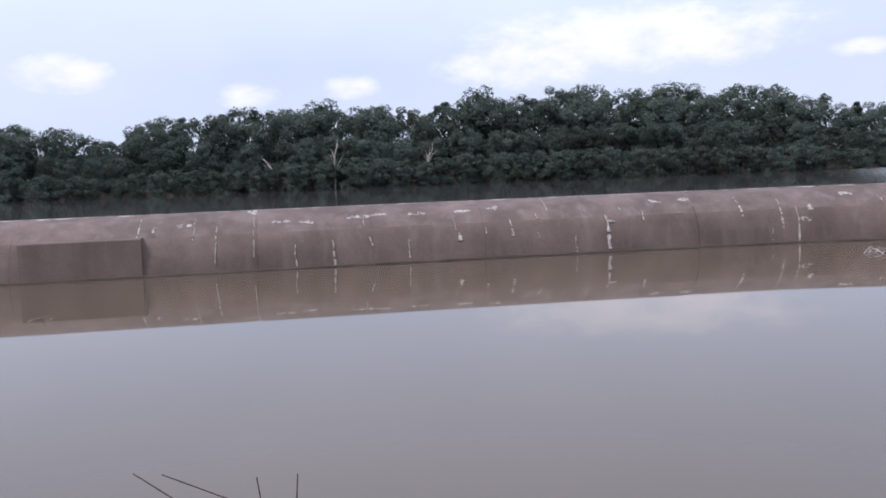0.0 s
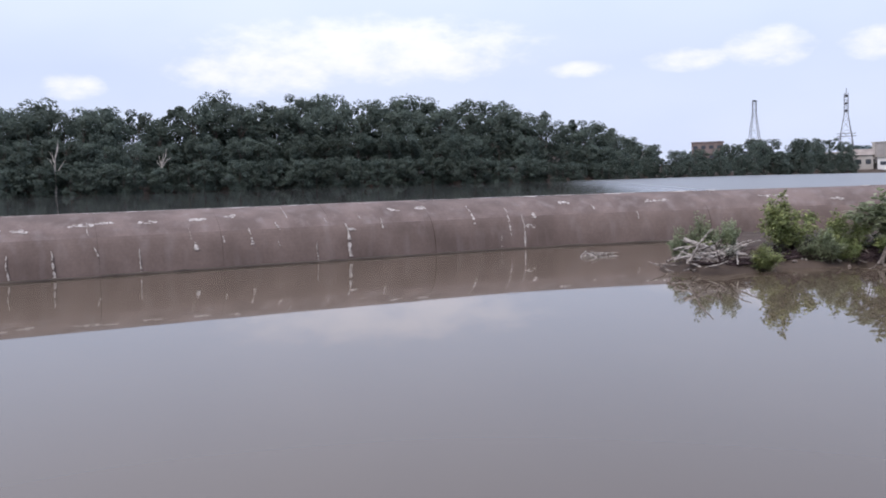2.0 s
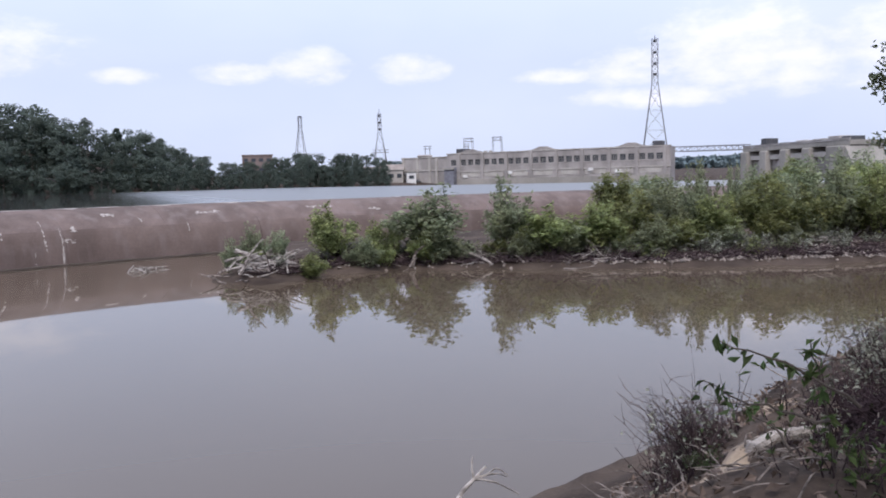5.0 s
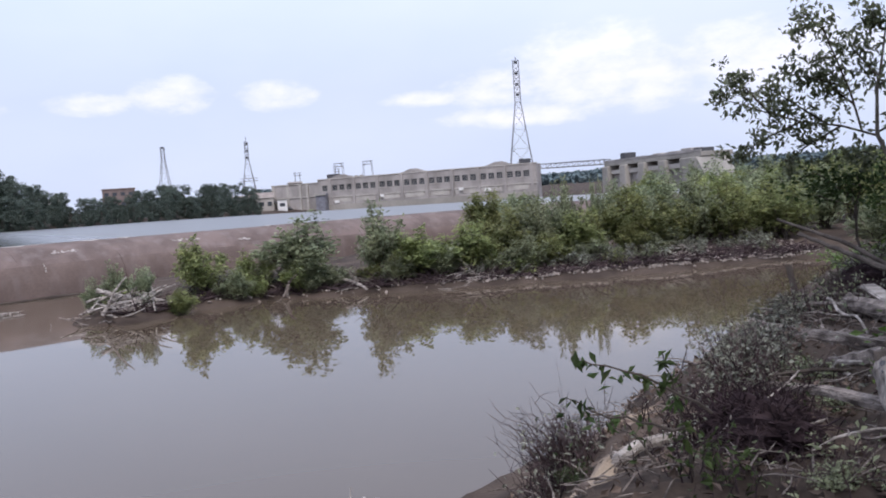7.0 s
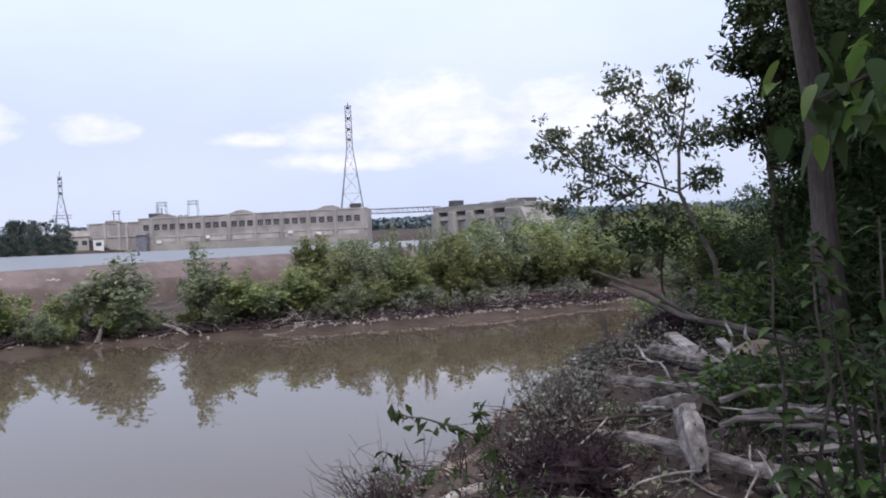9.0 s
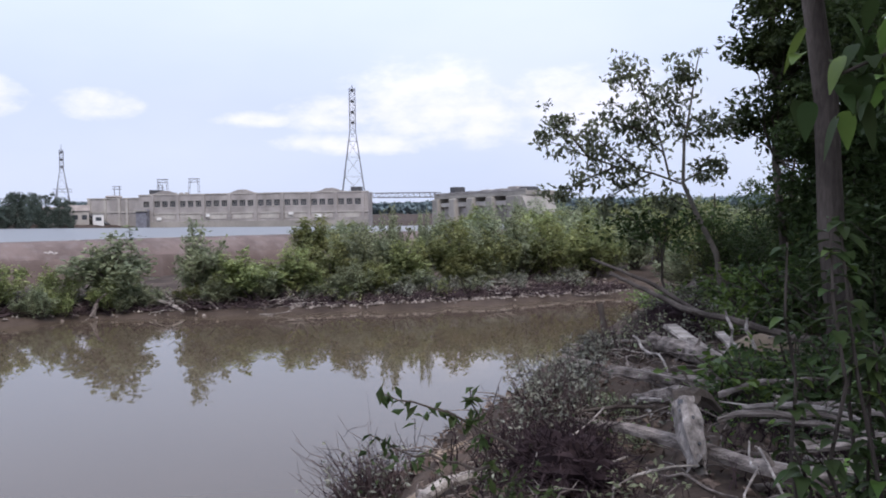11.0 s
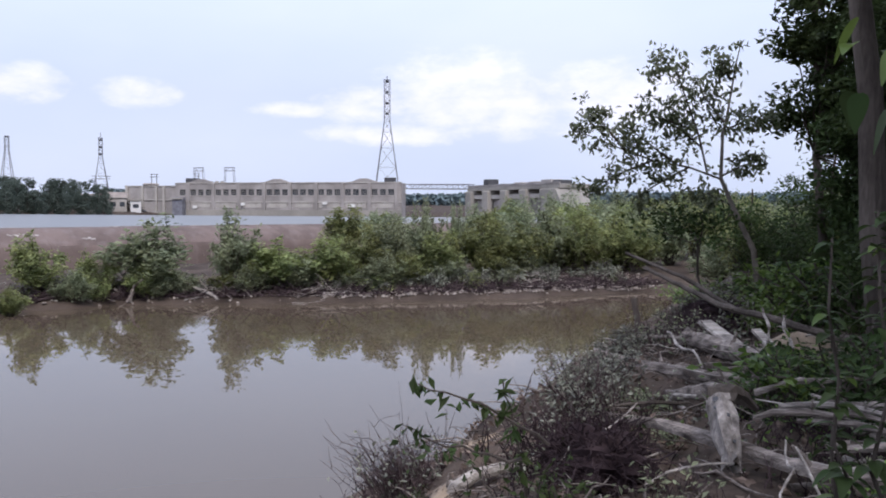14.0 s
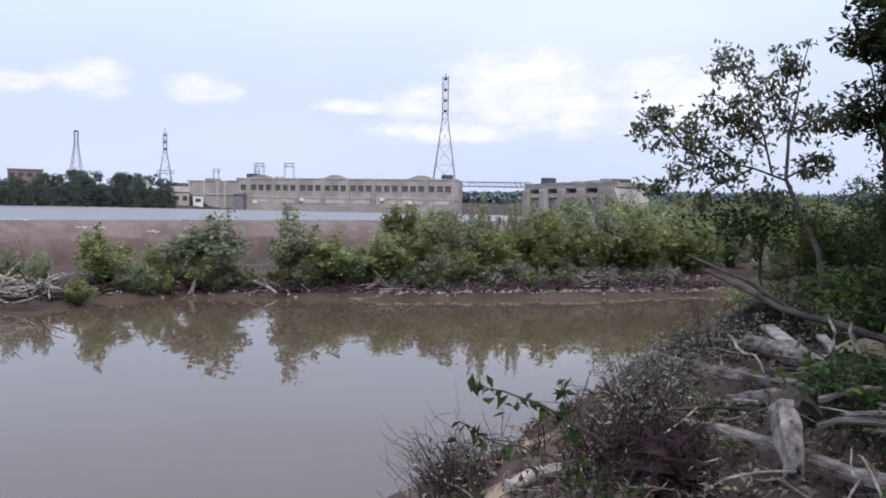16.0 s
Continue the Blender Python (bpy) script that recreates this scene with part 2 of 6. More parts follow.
STONE = material("river_stones", (0.20, 0.17, 0.145), (0.42, 0.37, 0.32), 2.0, 0.9, 0.3, 20, vary=0.3)
# far green lifted and blued a little, the river haze put into it
HAZED_FAR_LEAF = material("hazed_forest_leaves", (0.066, 0.086, 0.073), (0.112, 0.134, 0.108), 0.12, 0.85, 0.0, 3, spec=0.1, vary=0.16, translucent=0.4)
# pale blue: the haze of distance is put into the hills' leaf colour
HAZED_HILL_LEAF = material("hazed_hill_leaves", (0.115, 0.15, 0.165), (0.15, 0.19, 0.20), 0.02, 0.9, 0.0, 2, spec=0.1, vary=0.2)
BUSH_LEAF = material("willow_leaves", (0.145, 0.175, 0.072), (0.29, 0.305, 0.122), 0.9, 0.6, 0.0, 8, spec=0.3, vary=0.35, translucent=0.45)
BUSH_LEAF2 = material("grey_green_leaves", (0.165, 0.19, 0.115), (0.29, 0.31, 0.185), 0.9, 0.6, 0.0, 8, spec=0.3, vary=0.35, translucent=0.45)
# dark and bright leaf pair: canopy shade and sun put into the colours
NEAR_LEAF = material("dark_shaded_leaves", (0.030, 0.048, 0.018), (0.062, 0.090, 0.030), 0.8, 0.55, 0.0, 10, spec=0.12, vary=0.35, translucent=0.3)
LIT_LEAF = material("lit_bright_green_leaves", (0.07, 0.13, 0.025), (0.15, 0.22, 0.05), 2.0, 0.5, 0.0, 20, spec=0.4, vary=0.25, translucent=0.4)
DRY_LEAF = material("grey_brush_leaves", (0.09, 0.095, 0.072), (0.25, 0.255, 0.195), 2.0, 0.5, 0.0, 20, spec=0.4, vary=0.4, translucent=0.2)
SAP_LEAF = material("sapling_leaves", (0.085, 0.105, 0.055), (0.19, 0.215, 0.12), 1.5, 0.45, 0.0, 12, spec=0.5, vary=0.4, translucent=0.3)
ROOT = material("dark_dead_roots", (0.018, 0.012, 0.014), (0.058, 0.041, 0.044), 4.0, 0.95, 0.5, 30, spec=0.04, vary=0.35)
LITTER = material("leaf_litter", (0.07, 0.052, 0.042), (0.17, 0.13, 0.105), 3.0, 0.95, 0.0, 20, spec=0.1, vary=0.4)

# ---- mesh helpers ----
RNG = np.random.default_rng(7)


def mesh_part(name, verts, faces, mat, parent=None, label="", smooth=False):
    me = bpy.data.meshes.new(name)
    me.from_pydata([tuple(v) for v in verts], [], faces)
    me.materials.append(mat)
    if smooth:
        me.shade_smooth()
    ob = new(name, me)
    if parent:
        ob.parent = parent
    return tagged(ob, label)


def part(name, bm, mat, parent=None, label=""):
    bmesh.ops.recalc_face_normals(bm, faces=bm.faces)
    me = bpy.data.meshes.new(name)
    bm.to_mesh(me)
    bm.free()
    me.materials.append(mat)
    ob = new(name, me)
    if parent:
        ob.parent = parent
    return tagged(ob, label)


def thing(name, label, category, group="", kind="", at=None):
    ob = new(name)
    if at is not None:
        ob.matrix_basis = at
    return tagged(ob, label, category, group, kind)


def box(bm, x0, x1, y0, y1, z0, z1, bevel=0.0):
    made = bmesh.ops.create_cube(bm, size=1.0, matrix=Matrix.Translation(((x0 + x1) / 2, (y0 + y1) / 2, (z0 + z1) / 2)) @ Matrix.Diagonal((x1 - x0, y1 - y0, z1 - z0, 1)))
    if bevel:
        edges = list({e for v in made["verts"] for e in v.link_edges})
        bmesh.ops.bevel(bm, geom=edges, offset=bevel, segments=1, affect="EDGES")
    return bm


def block(name, x0, x1, y0, y1, z0, z1, mat, parent, label="", bevel=0.0):
    return part(name, box(bmesh.new(), x0, x1, y0, y1, z0, z1, bevel), mat, parent, label)


def tube(pts, radii, sides=6, rough=0.0, rng=RNG, caps=True):
    """Verts and faces of a tapered tube along a polyline, with uneven rings where rough is set."""
    pts = np.asarray(pts, float)
    n = len(pts)
    radii = np.broadcast_to(np.asarray(radii, float), (n,))
    verts, faces = [], []
    for i in range(n):
        d = pts[min(i + 1, n - 1)] - pts[max(i - 1, 0)]
        d = d / (np.linalg.norm(d) + 1e-9)
        up = np.array([0, 0, 1.0]) if abs(d[2]) < 0.9 else np.array([1.0, 0, 0])
        a = np.cross(d, up)
        a /= np.linalg.norm(a)
        b = np.cross(d, a)
        for k in range(sides):
            w = 2 * math.pi * k / sides
            r = radii[i] * (1 + rough * rng.uniform(-1, 1))
            verts.append(pts[i] + r * (math.cos(w) * a + math.sin(w) * b))
    for i in range(n - 1):
        for k in range(sides):
            k2 = (k + 1) % sides
            faces.append((i * sides + k, i * sides + k2, (i + 1) * sides + k2, (i + 1) * sides + k))
    if caps:
        faces.append(tuple(range(sides))[::-1])
        faces.append(tuple(range((n - 1) * sides, n * sides)))
    return verts, faces


def merge(pieces):
    verts, faces = [], []
    for v, f in pieces:
        o = len(verts)
        verts.extend(v)
        faces.extend([tuple(i + o for i in q) for q in f])
    return verts, faces


def curve(a, b, sag=0.0, wobble=0.0, n=6, rng=RNG):
    a, b = np.asarray(a, float), np.asarray(b, float)
    t = np.linspace(0, 1, n)[:, None]
    p = a + (b - a) * t + np.array([0, 0, sag]) * (4 * t * (1 - t))
    w = rng.normal(0, wobble, (n, 3))
    w[0] = w[-1] = 0
    return p + w


def leaves(centres, length, width, rng=RNG, droop=0.0, fold=0.25, jitter=0.35, facing=None, loose=0.45):
    """Folded pointed leaves, two quads each, at the given points, in random directions or turned to face outward."""
    c = np.asarray(centres, float)
    n = len(c)
    d = rng.normal(0, 1, (n, 3))
    d[:, 2] = d[:, 2] * 0.6 - droop
    d /= np.linalg.norm(d, axis=1)[:, None]
    if facing is None:
        s = np.cross(d, rng.normal(0, 1, (n, 3)) * np.array([0.5, 0.5, 1.0]) + np.array([0, 0, 0.6]))
    else:
        nrm = np.asarray(facing) + rng.normal(0, loose, (n, 3))
        nrm /= np.linalg.norm(nrm, axis=1)[:, None] + 1e-9
        d = d - nrm * np.sum(d * nrm, axis=1)[:, None]
        d /= np.linalg.norm(d, axis=1)[:, None] + 1e-9
        s = np.cross(d, nrm)
    s /= np.linalg.norm(s, axis=1)[:, None] + 1e-9
    nn = np.cross(s, d)
    k = (1 + rng.uniform(-jitter, jitter, n))[:, None]
    ln, wd = length * k, width * k
    base, tip, mid = c - d * ln * 0.5, c + d * ln * 0.5, c - d * ln * 0.06
    l, r = mid + s * wd * 0.5 + nn * wd * fold, mid - s * wd * 0.5 + nn * wd * fold
    verts = np.stack([base, r, tip, l], 1).reshape(-1, 3)
    faces = [(4 * i, 4 * i + 1, 4 * i + 2) for i in range(n)] + [(4 * i, 4 * i + 2, 4 * i + 3) for i in range(n)]
    return verts.tolist(), faces


def cloud(centre, radius, n, rng=RNG, shell=0.55):
    """Points in an ellipsoid, denser towards its outside."""
    d = rng.normal(0, 1, (n, 3))
    d /= np.linalg.norm(d, axis=1)[:, None]
    return np.asarray(centre) + d * (shell + (1 - shell) * rng.random((n, 1))) * np.asarray(radius)


# ---- ground, one sheet ----
DAM_LINE = [(-260, 43.5), (-120, 43.2), (-40, 42.8), (-13, 42.6), (6, 42.4), (18, 41.9), (26, 41.4), (32, 40.0), (40, 37.4), (50, 32.8), (60, 27.6), (72, 20.5), (90, 9.0), (130, -14)]
SHORE_X, SHORE_Y = (-300, -20, 9.4, 12, 15, 23.5, 34, 42, 46), (7.5, 6.0, 5.45, 4.9, 3.9, 3.5, 2.1, 1.2, -6)
ISLAND = [(24.3, 28.3), (24.2, 25.2), (26.2, 24.7), (28.1, 25.2), (30.5, 23.4), (32.5, 19.8), (34.3, 15.6), (36.6, 11.8), (39.4, 7.7), (42.3, 4.6), (44.6, 1.8), (47, -3), (150, -60), (150, -26), (90, 8), (60, 27), (40, 37), (35, 38.4), (31.5, 35.0), (29, 31.4), (26.5, 29.6)]
FAR_AZ, FAR_D = (-180, -60, -14, 10, 21, 36, 41, 46, 50, 54, 62, 180), (250, 250, 250, 250, 250, 250, 252, 272, 292, 330, 345, 345)


def dam_y(x):
    return np.interp(x, [p[0] for p in DAM_LINE], [p[1] for p in DAM_LINE])


def polygon_distance(x, y, poly):
    """Distance inside a polygon, negative outside."""
    x, y = np.asarray(x, float), np.asarray(y, float)
    best, inside = np.full(x.shape, 1e9), np.zeros(x.shape, bool)
    for (ax, ay), (bx, by) in zip(poly, poly[1:] + poly[:1]):
        dx, dy = bx - ax, by - ay
        t = np.clip(((x - ax) * dx + (y - ay) * dy) / (dx * dx + dy * dy), 0, 1)
        best = np.minimum(best, np.hypot(x - ax - t * dx, y - ay - t * dy))
        if ay != by:
            inside ^= ((ay > y) != (by > y)) & (x < (bx - ax) * (y - ay) / (by - ay) + ax)
    return np.where(inside, best, -best)


def lumps(x, y, scale, seed=0.0):
    return (np.sin(x * scale + 1.3 * np.sin(y * scale * 0.7 + seed)) * np.cos(y * scale * 1.13 + 1.7 * np.sin(x * scale * 0.61 + seed * 2)))


def height(x, y):
    x, y = np.asarray(x, float), np.asarray(y, float)
    z = np.full(x.shape, -1.4)
    s = np.interp(x, SHORE_X, SHORE_Y) - y
    bank = np.interp(s, (-2.0, 0.0, 0.9, 2.0, 3.0, 3.6, 4.3), (-1.4, 0.0, 0.22, 0.85, 1.65, 2.06, 2.2))
    bank = bank + np.clip(s, 0, 1) * (0.10 * lumps(x, y, 1.9) + 0.05 * lumps(x, y, 5.1, 1.0) + 0.02 * lumps(x, y, 13.0, 2.0))
    z = np.maximum(z, bank)
    d = polygon_distance(x, y, ISLAND) + 0.35 * lumps(x, y, 0.9, 3.0) + 0.15 * lumps(x, y, 3.1)
    isl = np.clip(d * 0.55, -1.4, 0.22) + np.clip(d - 0.4, 0, 3) * 0.16 + np.clip(d, 0, 1) * 0.06 * lumps(x, y, 2.7, 5.0)
    isl = isl + np.clip((x - 46) / 30, 0, 1) * np.clip(d / 6, 0, 1) * 1.6
    z = np.maximum(z, isl)
    up = y > dam_y(x) + 3.4
    dist, az = np.hypot(x, y), np.degrees(np.arctan2(x, y))
    far = dist - np.interp(az, FAR_AZ, FAR_D)
    land = 1.4 + np.clip(far * 0.25 + 1.6, 0, 1.9) + np.clip(far - 4, 0, 200) * (0.012 + np.interp(az, (-90, -60, 33, 38), (0, 0.10, 0.10, 0)))
    z = np.where(up, land, z)
    hills = np.clip((dist - 520) / 700, 0, 1) * (14 + 7 * lumps(x, y, 0.004, 1.0))
    return z + np.where((az > 40) | (y < 0), hills, hills * 0.3)


def steps(*runs):
    out = []
    for a, b, n in runs:
        out.extend(np.linspace(a, b, n, endpoint=False))
    return np.array(out + [runs[-1][1]])


gx = steps((-2600, -300, 12), (-300, -20, 28), (-20, 2, 22), (2, 22, 110), (22, 48, 80), (48, 120, 50), (120, 500, 40), (500, 2900, 24))
gy = steps((-2600, -200, 12), (-200, -20, 24), (-20, -6, 28), (-6, 8, 84), (8, 45, 90), (45, 60, 12), (60, 400, 40), (400, 2900, 20))
gX, gY = np.meshgrid(gx, gy, indexing="ij")
gZ = height(gX, gY)
nx, ny = gX.shape
ground = mesh_part("ground", np.stack([gX, gY, gZ], -1).reshape(-1, 3).tolist(),
                   [(i * ny + j, (i + 1) * ny + j, (i + 1) * ny + j + 1, i * ny + j + 1) for i in range(nx - 1) for j in range(ny - 1)], SOIL, smooth=True)
tagged(ground, "brown silty river bank and bed reaching the wooded horizon", "ground", kind="structure")

# still pool below the dam, and the river held back above it
edge = [(x, y + 0.15) for x, y in DAM_LINE]
pool_v = [(x, y, 0.0) for x, y in edge] + [(x, -70.0 if x > 60 else -3.0, 0.0) for x, y in edge]
ne = len(edge)
pool = mesh_part("pool", pool_v, [(i, i + ne, i + ne + 1, i + 1) for i in range(ne - 1)], POOL)
tagged(pool, "still muddy brown pool below the dam mirroring the sky", "water", kind="structure")
RIVER_Z = 2.80
riv_v = [(x, y + 2.9, RIVER_Z) for x, y in DAM_LINE] + [(x * 6 if x < 0 else x * 3.2, 900.0, RIVER_Z) for x, y in DAM_LINE]
river = mesh_part("river", riv_v, [(i, i + 1, i + ne + 1, i + ne) for i in range(ne - 1)], RIVER)
tagged(river, "wide dark river held level with the dam crest", "water", kind="structure")

# ---- dam: blocks side by side along the line ----
RAW = [(0.0, -1.2), (0.0, 0.0), (0.13, 0.9), (0.40, 1.55), (0.60, 1.80), (1.05, 2.18), (1.8, 2.58), (2.6, 2.82), (3.0, 2.87), (3.5, 2.86), (3.7, 1.4)]
raw = np.array(RAW[1:9])
raw_s = np.r_[0, np.cumsum(np.hypot(*np.diff(raw, axis=0).T))]
even = np.linspace(0, raw_s[-1], 27)
curved = np.stack([np.interp(even, raw_s, raw[:, k]) for k in (0, 1)], 1)
for _ in range(3):
    curved[1:-1] = (curved[:-2] + 2 * curved[1:-1] + curved[2:]) / 4
PROFILE = [RAW[0]] + [tuple(p) for p in curved] + RAW[9:]
SPLIT = 1 + int(np.argmin(np.abs(curved[:, 1] - 1.8)))
dam_xy = np.array(DAM_LINE, float)
dam_s = np.r_[0, np.cumsum(np.hypot(*np.diff(dam_xy, axis=0).T))]


def dam_point(s, out, z):
    """A point of the dam s metres along its foot, 'out' metres back from the foot."""
    x, y = np.interp(s, dam_s, dam_xy[:, 0]), np.interp(s, dam_s, dam_xy[:, 1])
    x2, y2 = np.interp(s + 2.5, dam_s, dam_xy[:, 0]), np.interp(s + 2.5, dam_s, dam_xy[:, 1])
    x1, y1 = np.interp(s - 2.5, dam_s, dam_xy[:, 0]), np.interp(s - 2.5, dam_s, dam_xy[:, 1])
    d = math.hypot(x2 - x1, y2 - y1)
    return (x - (y2 - y1) / d * out, y + (x2 - x1) / d * out, z)


def dam_s_at(x):
    return float(np.interp(x, dam_xy[:, 0], dam_s))


def face(z):
    """How far back the dam's face stands at height z."""
    return float(np.interp(z, curved[:, 1], curved[:, 0]))


dam = tagged(new("dam"), "long low weir of brown stained concrete with white lime streaks", "dam", kind="structure")
joints = [dam_s_at(-7.35) + 5.62 * k for k in range(-14, 24)]
joints = [dam_s_at(-240)] + joints + [dam_s_at(129)]
for n, (s0, s1) in enumerate(zip(joints, joints[1:])):
    shift = RNG.uniform(-0.03, 0.03)
    for nm, prof, mat in (("lower_block", PROFILE[:SPLIT + 1], DAM_LOW), ("upper_block", PROFILE[SPLIT:], DAM)):
        rings, k = [], max(2, int((s1 - s0) / 2.8) + 1)
        for s in np.linspace(s0 + 0.004, s1 - 0.004, k):
            ring = [dam_point(s, o + shift, z + (0.07 if nm == "upper_block" and z > 2 else 0) * shift * 10) for o, z in prof]
            back = [dam_point(s, 3.7, prof[-1][1]), dam_point(s, 3.7, prof[0][1])]
            rings.append(ring + back)
        m = len(rings[0])
        faces = [(i * m + j, i * m + (j + 1) % m, (i + 1) * m + (j + 1) % m, (i + 1) * m + j) for i in range(k - 1) for j in range(m)]
        faces += [tuple(range(m))[::-1], tuple(range((k - 1) * m, k * m))]
        mesh_part(nm, [p for r in rings for p in r], faces, mat, dam)

# a newer facing slab against the lower face, its top a narrow ledge
slab_s = np.linspace(dam_s_at(-12.5), dam_s_at(-7.05), 6)
slab_v = [dam_point(q, o, z) for q in slab_s for o, z in ((-0.09, -0.9), (-0.09, 1.80), (-0.05, 1.84), (0.75, 1.87), (0.75, -0.9))]
mesh_part("facing_slab", slab_v, [(i * 5 + j, i * 5 + (j + 1) % 5, i * 5 + 5 + (j + 1) % 5, i * 5 + 5 + j) for i in range(5) for j in range(5)] + [(4, 3, 2, 1, 0), (25, 26, 27, 28, 29)], DAM_LOW, dam, "smooth brown concrete facing slab")

# lime streaks and bloom on the dam: (x along the dam, top height, bottom height, width)
STREAKS = [(-6.6, 2.3, 2.05, 0.12), (-4.7, 2.6, 1.6, 0.06), (-3.6, 2.2, 0.5, 0.07), (-1.9, 2.6, 0.7, 0.06), (0.1, 1.2, 0.15, 0.10), (1.9, 1.3, 0.1, 0.13), (3.6, 2.6, 1.9, 0.05), (3.75, 1.35, 0.95, 0.09),
           (5.7, 1.3, 0.05, 0.08), (8.1, 2.0, 1.5, 0.06), (8.2, 1.35, 0.95, 0.30), (9.5, 1.6, 1.2, 0.06), (10.9, 1.9, 1.1, 0.13), (12.3, 2.1, 1.7, 0.14), (12.25, 1.2, 0.9, 0.05),
           (14.2, 1.0, 0.05, 0.10), (14.9, 2.2, 2.0, 0.10), (15.9, 1.9, 0.2, 0.20), (16.7, 2.3, 2.1, 0.09), (17.9, 2.1, 1.5, 0.09), (23.3, 2.5, 1.5, 0.12), (24.7, 0.8, 0.05, 0.10),
           (25.4, 2.3, 0.8, 0.14), (26.2, 1.9, 0.1, 0.14), (26.9, 2.0, 1.7, 0.3), (30.4, 2.3, 2.05, 0.12), (33.0, 1.9, 1.4, 0.07), (-7.3, 2.8, 1.75, 0.09), (13.0, 2.84, 2.2, 0.05), (-10.5, 0.9, 0.6, 0.05)]
BLOOMS = [(-5.2, 2.32, 0.5), (-0.6, 2.28, 0.9), (0.7, 2.22, 0.5), (3.3, 2.35, 0.9), (4.3, 2.42, 0.6), (6.3, 2.38, 0.7), (8.6, 2.4, 0.6), (10.2, 2.5, 0.4), (18.9, 2.45, 0.5), (20.5, 2.5, 0.5),
          (26.6, 1.25, 0.5), (25.9, 1.0, 0.3), (34.5, 2.4, 1.3), (41.2, 2.45, 1.6), (44.8, 2.2, 0.8), (16.2, 1.6, 0.3), (-1.9, 2.8, 0.4), (29.0, 2.45, 0.5)]
srng = np.random.default_rng(3)
for x, z1, z0, w in STREAKS:
    s, rows, off = dam_s_at(x), 12, 0.0
    verts = []
    for k in range(rows + 1):
        z = z1 + (z0 - z1) * k / rows
        off += srng.normal(0, 0.018)
        ww = w * 0.9 * (0.35 + 0.9 * k / rows) * srng.uniform(0.3, 1.3)
        o = face(z) - 0.055
        verts += [dam_point(s + off - ww / 2, o, z), dam_point(s + off + ww / 2, o, z), dam_point(s + off + ww / 2, o + 0.05, z), dam_point(s + off - ww / 2, o + 0.05, z)]
    faces = []
    for k in range(rows):
        if srng.random() < 0.22:
            continue
        for a in range(4):
            faces.append((4 * k + a, 4 * k + (a + 1) % 4, 4 * k + 4 + (a + 1) % 4, 4 * k + 4 + a))
    mesh_part("lime_streak", verts, faces, LIME, dam)
for x, z, w in BLOOMS:
    pieces = []
    for k in range(int(6 + w * 10)):
        s, zz = dam_s_at(x) + srng.uniform(-w, w) * 0.6, z + srng.normal(0, 0.035)
        a, b = srng.uniform(0.03, 0.15), srng.uniform(0.015, 0.05)
        ring = [dam_point(s + a * math.cos(q), face(zz + b * math.sin(q)) - 0.05, zz + b * math.sin(q)) for q in np.linspace(0, 2 * math.pi, 7)[:-1]]
        pieces.append((ring, [tuple(range(6))]))
    mesh_part("lime_patch", *merge(pieces), LIME, dam)
# wet foot of the face, just above the pool
for n, (s0, s1) in enumerate(zip(joints, joints[1:])):
    if s1 - s0 > 8:
        continue
    k, verts = 10, []
    for s in np.linspace(s0 + 0.02, s1 - 0.02, k):
        h = 0.07 + 0.06 * srng.random()
        verts += [dam_point(s, -0.165, -0.3), dam_point(s, -0.165, h * 0.6), dam_point(s, -0.04, h)]
    mesh_part("wet_foot", verts, [(3 * i + a, 3 * i + 3 + a, 3 * i + 4 + a, 3 * i + 1 + a) for i in range(k - 1) for a in (0, 1)], WET, dam)
# worn pale crest edge
for n, (s0, s1) in enumerate(zip(joints, joints[1:])):
    if s1 - s0 > 8:
        continue
    k = 14
    verts = []
    for s in np.linspace(s0 + 0.02, s1 - 0.02, k):
        w = 0.02 + 0.35 * srng.random() ** 4
        verts += [dam_point(s, 2.93 - w, float(np.interp(2.93 - w, curved[:, 0], curved[:, 1])) + 0.02), dam_point(s, 3.02, 2.885)]
    mesh_part("worn_crest", verts, [(2 * i, 2 * i + 2, 2 * i + 3, 2 * i + 1) for i in range(k - 1)], LIME, dam)

# ---- far side: powerhouse, gates, towers ----
def bars(pairs, r, sides=4):
    return merge([tube([a, b], [r, r], sides) for a, b in pairs])


def window_unit(parent, x, z, w, h, y=0.0, mat=GLASS, bars_n=(3, 3)):
    """A recessed steel window in a wall that faces -y: frame, panes, glazing bars, sill."""
    win = thing("window", "", "")
    win.parent = parent
    win.matrix_basis = pose(x, y, z)
    for k in ("label", "category"):
        if k in win:
            del win[k]
    block("pane", -w / 2, w / 2, 0.30, 0.34, -h / 2, h / 2, mat, win)
    bm = bmesh.new()
    for k in range(1, bars_n[0]):
        q = -w / 2 + w * k / bars_n[0]
        box(bm, q - 0.04, q + 0.04, 0.25, 0.31, -h / 2, h / 2)
    for k in range(1, bars_n[1]):
        q = -h / 2 + h * k / bars_n[1]
        box(bm, -w / 2, w / 2, 0.24, 0.30, q - 0.04, q + 0.04)
    part("glazing_bar", bm, GREYC, win)
    block("sill", -w / 2 - 0.15, w / 2 + 0.15, -0.12, 0.3, -h / 2 - 0.18, -h / 2, PALE2, win)
    return win


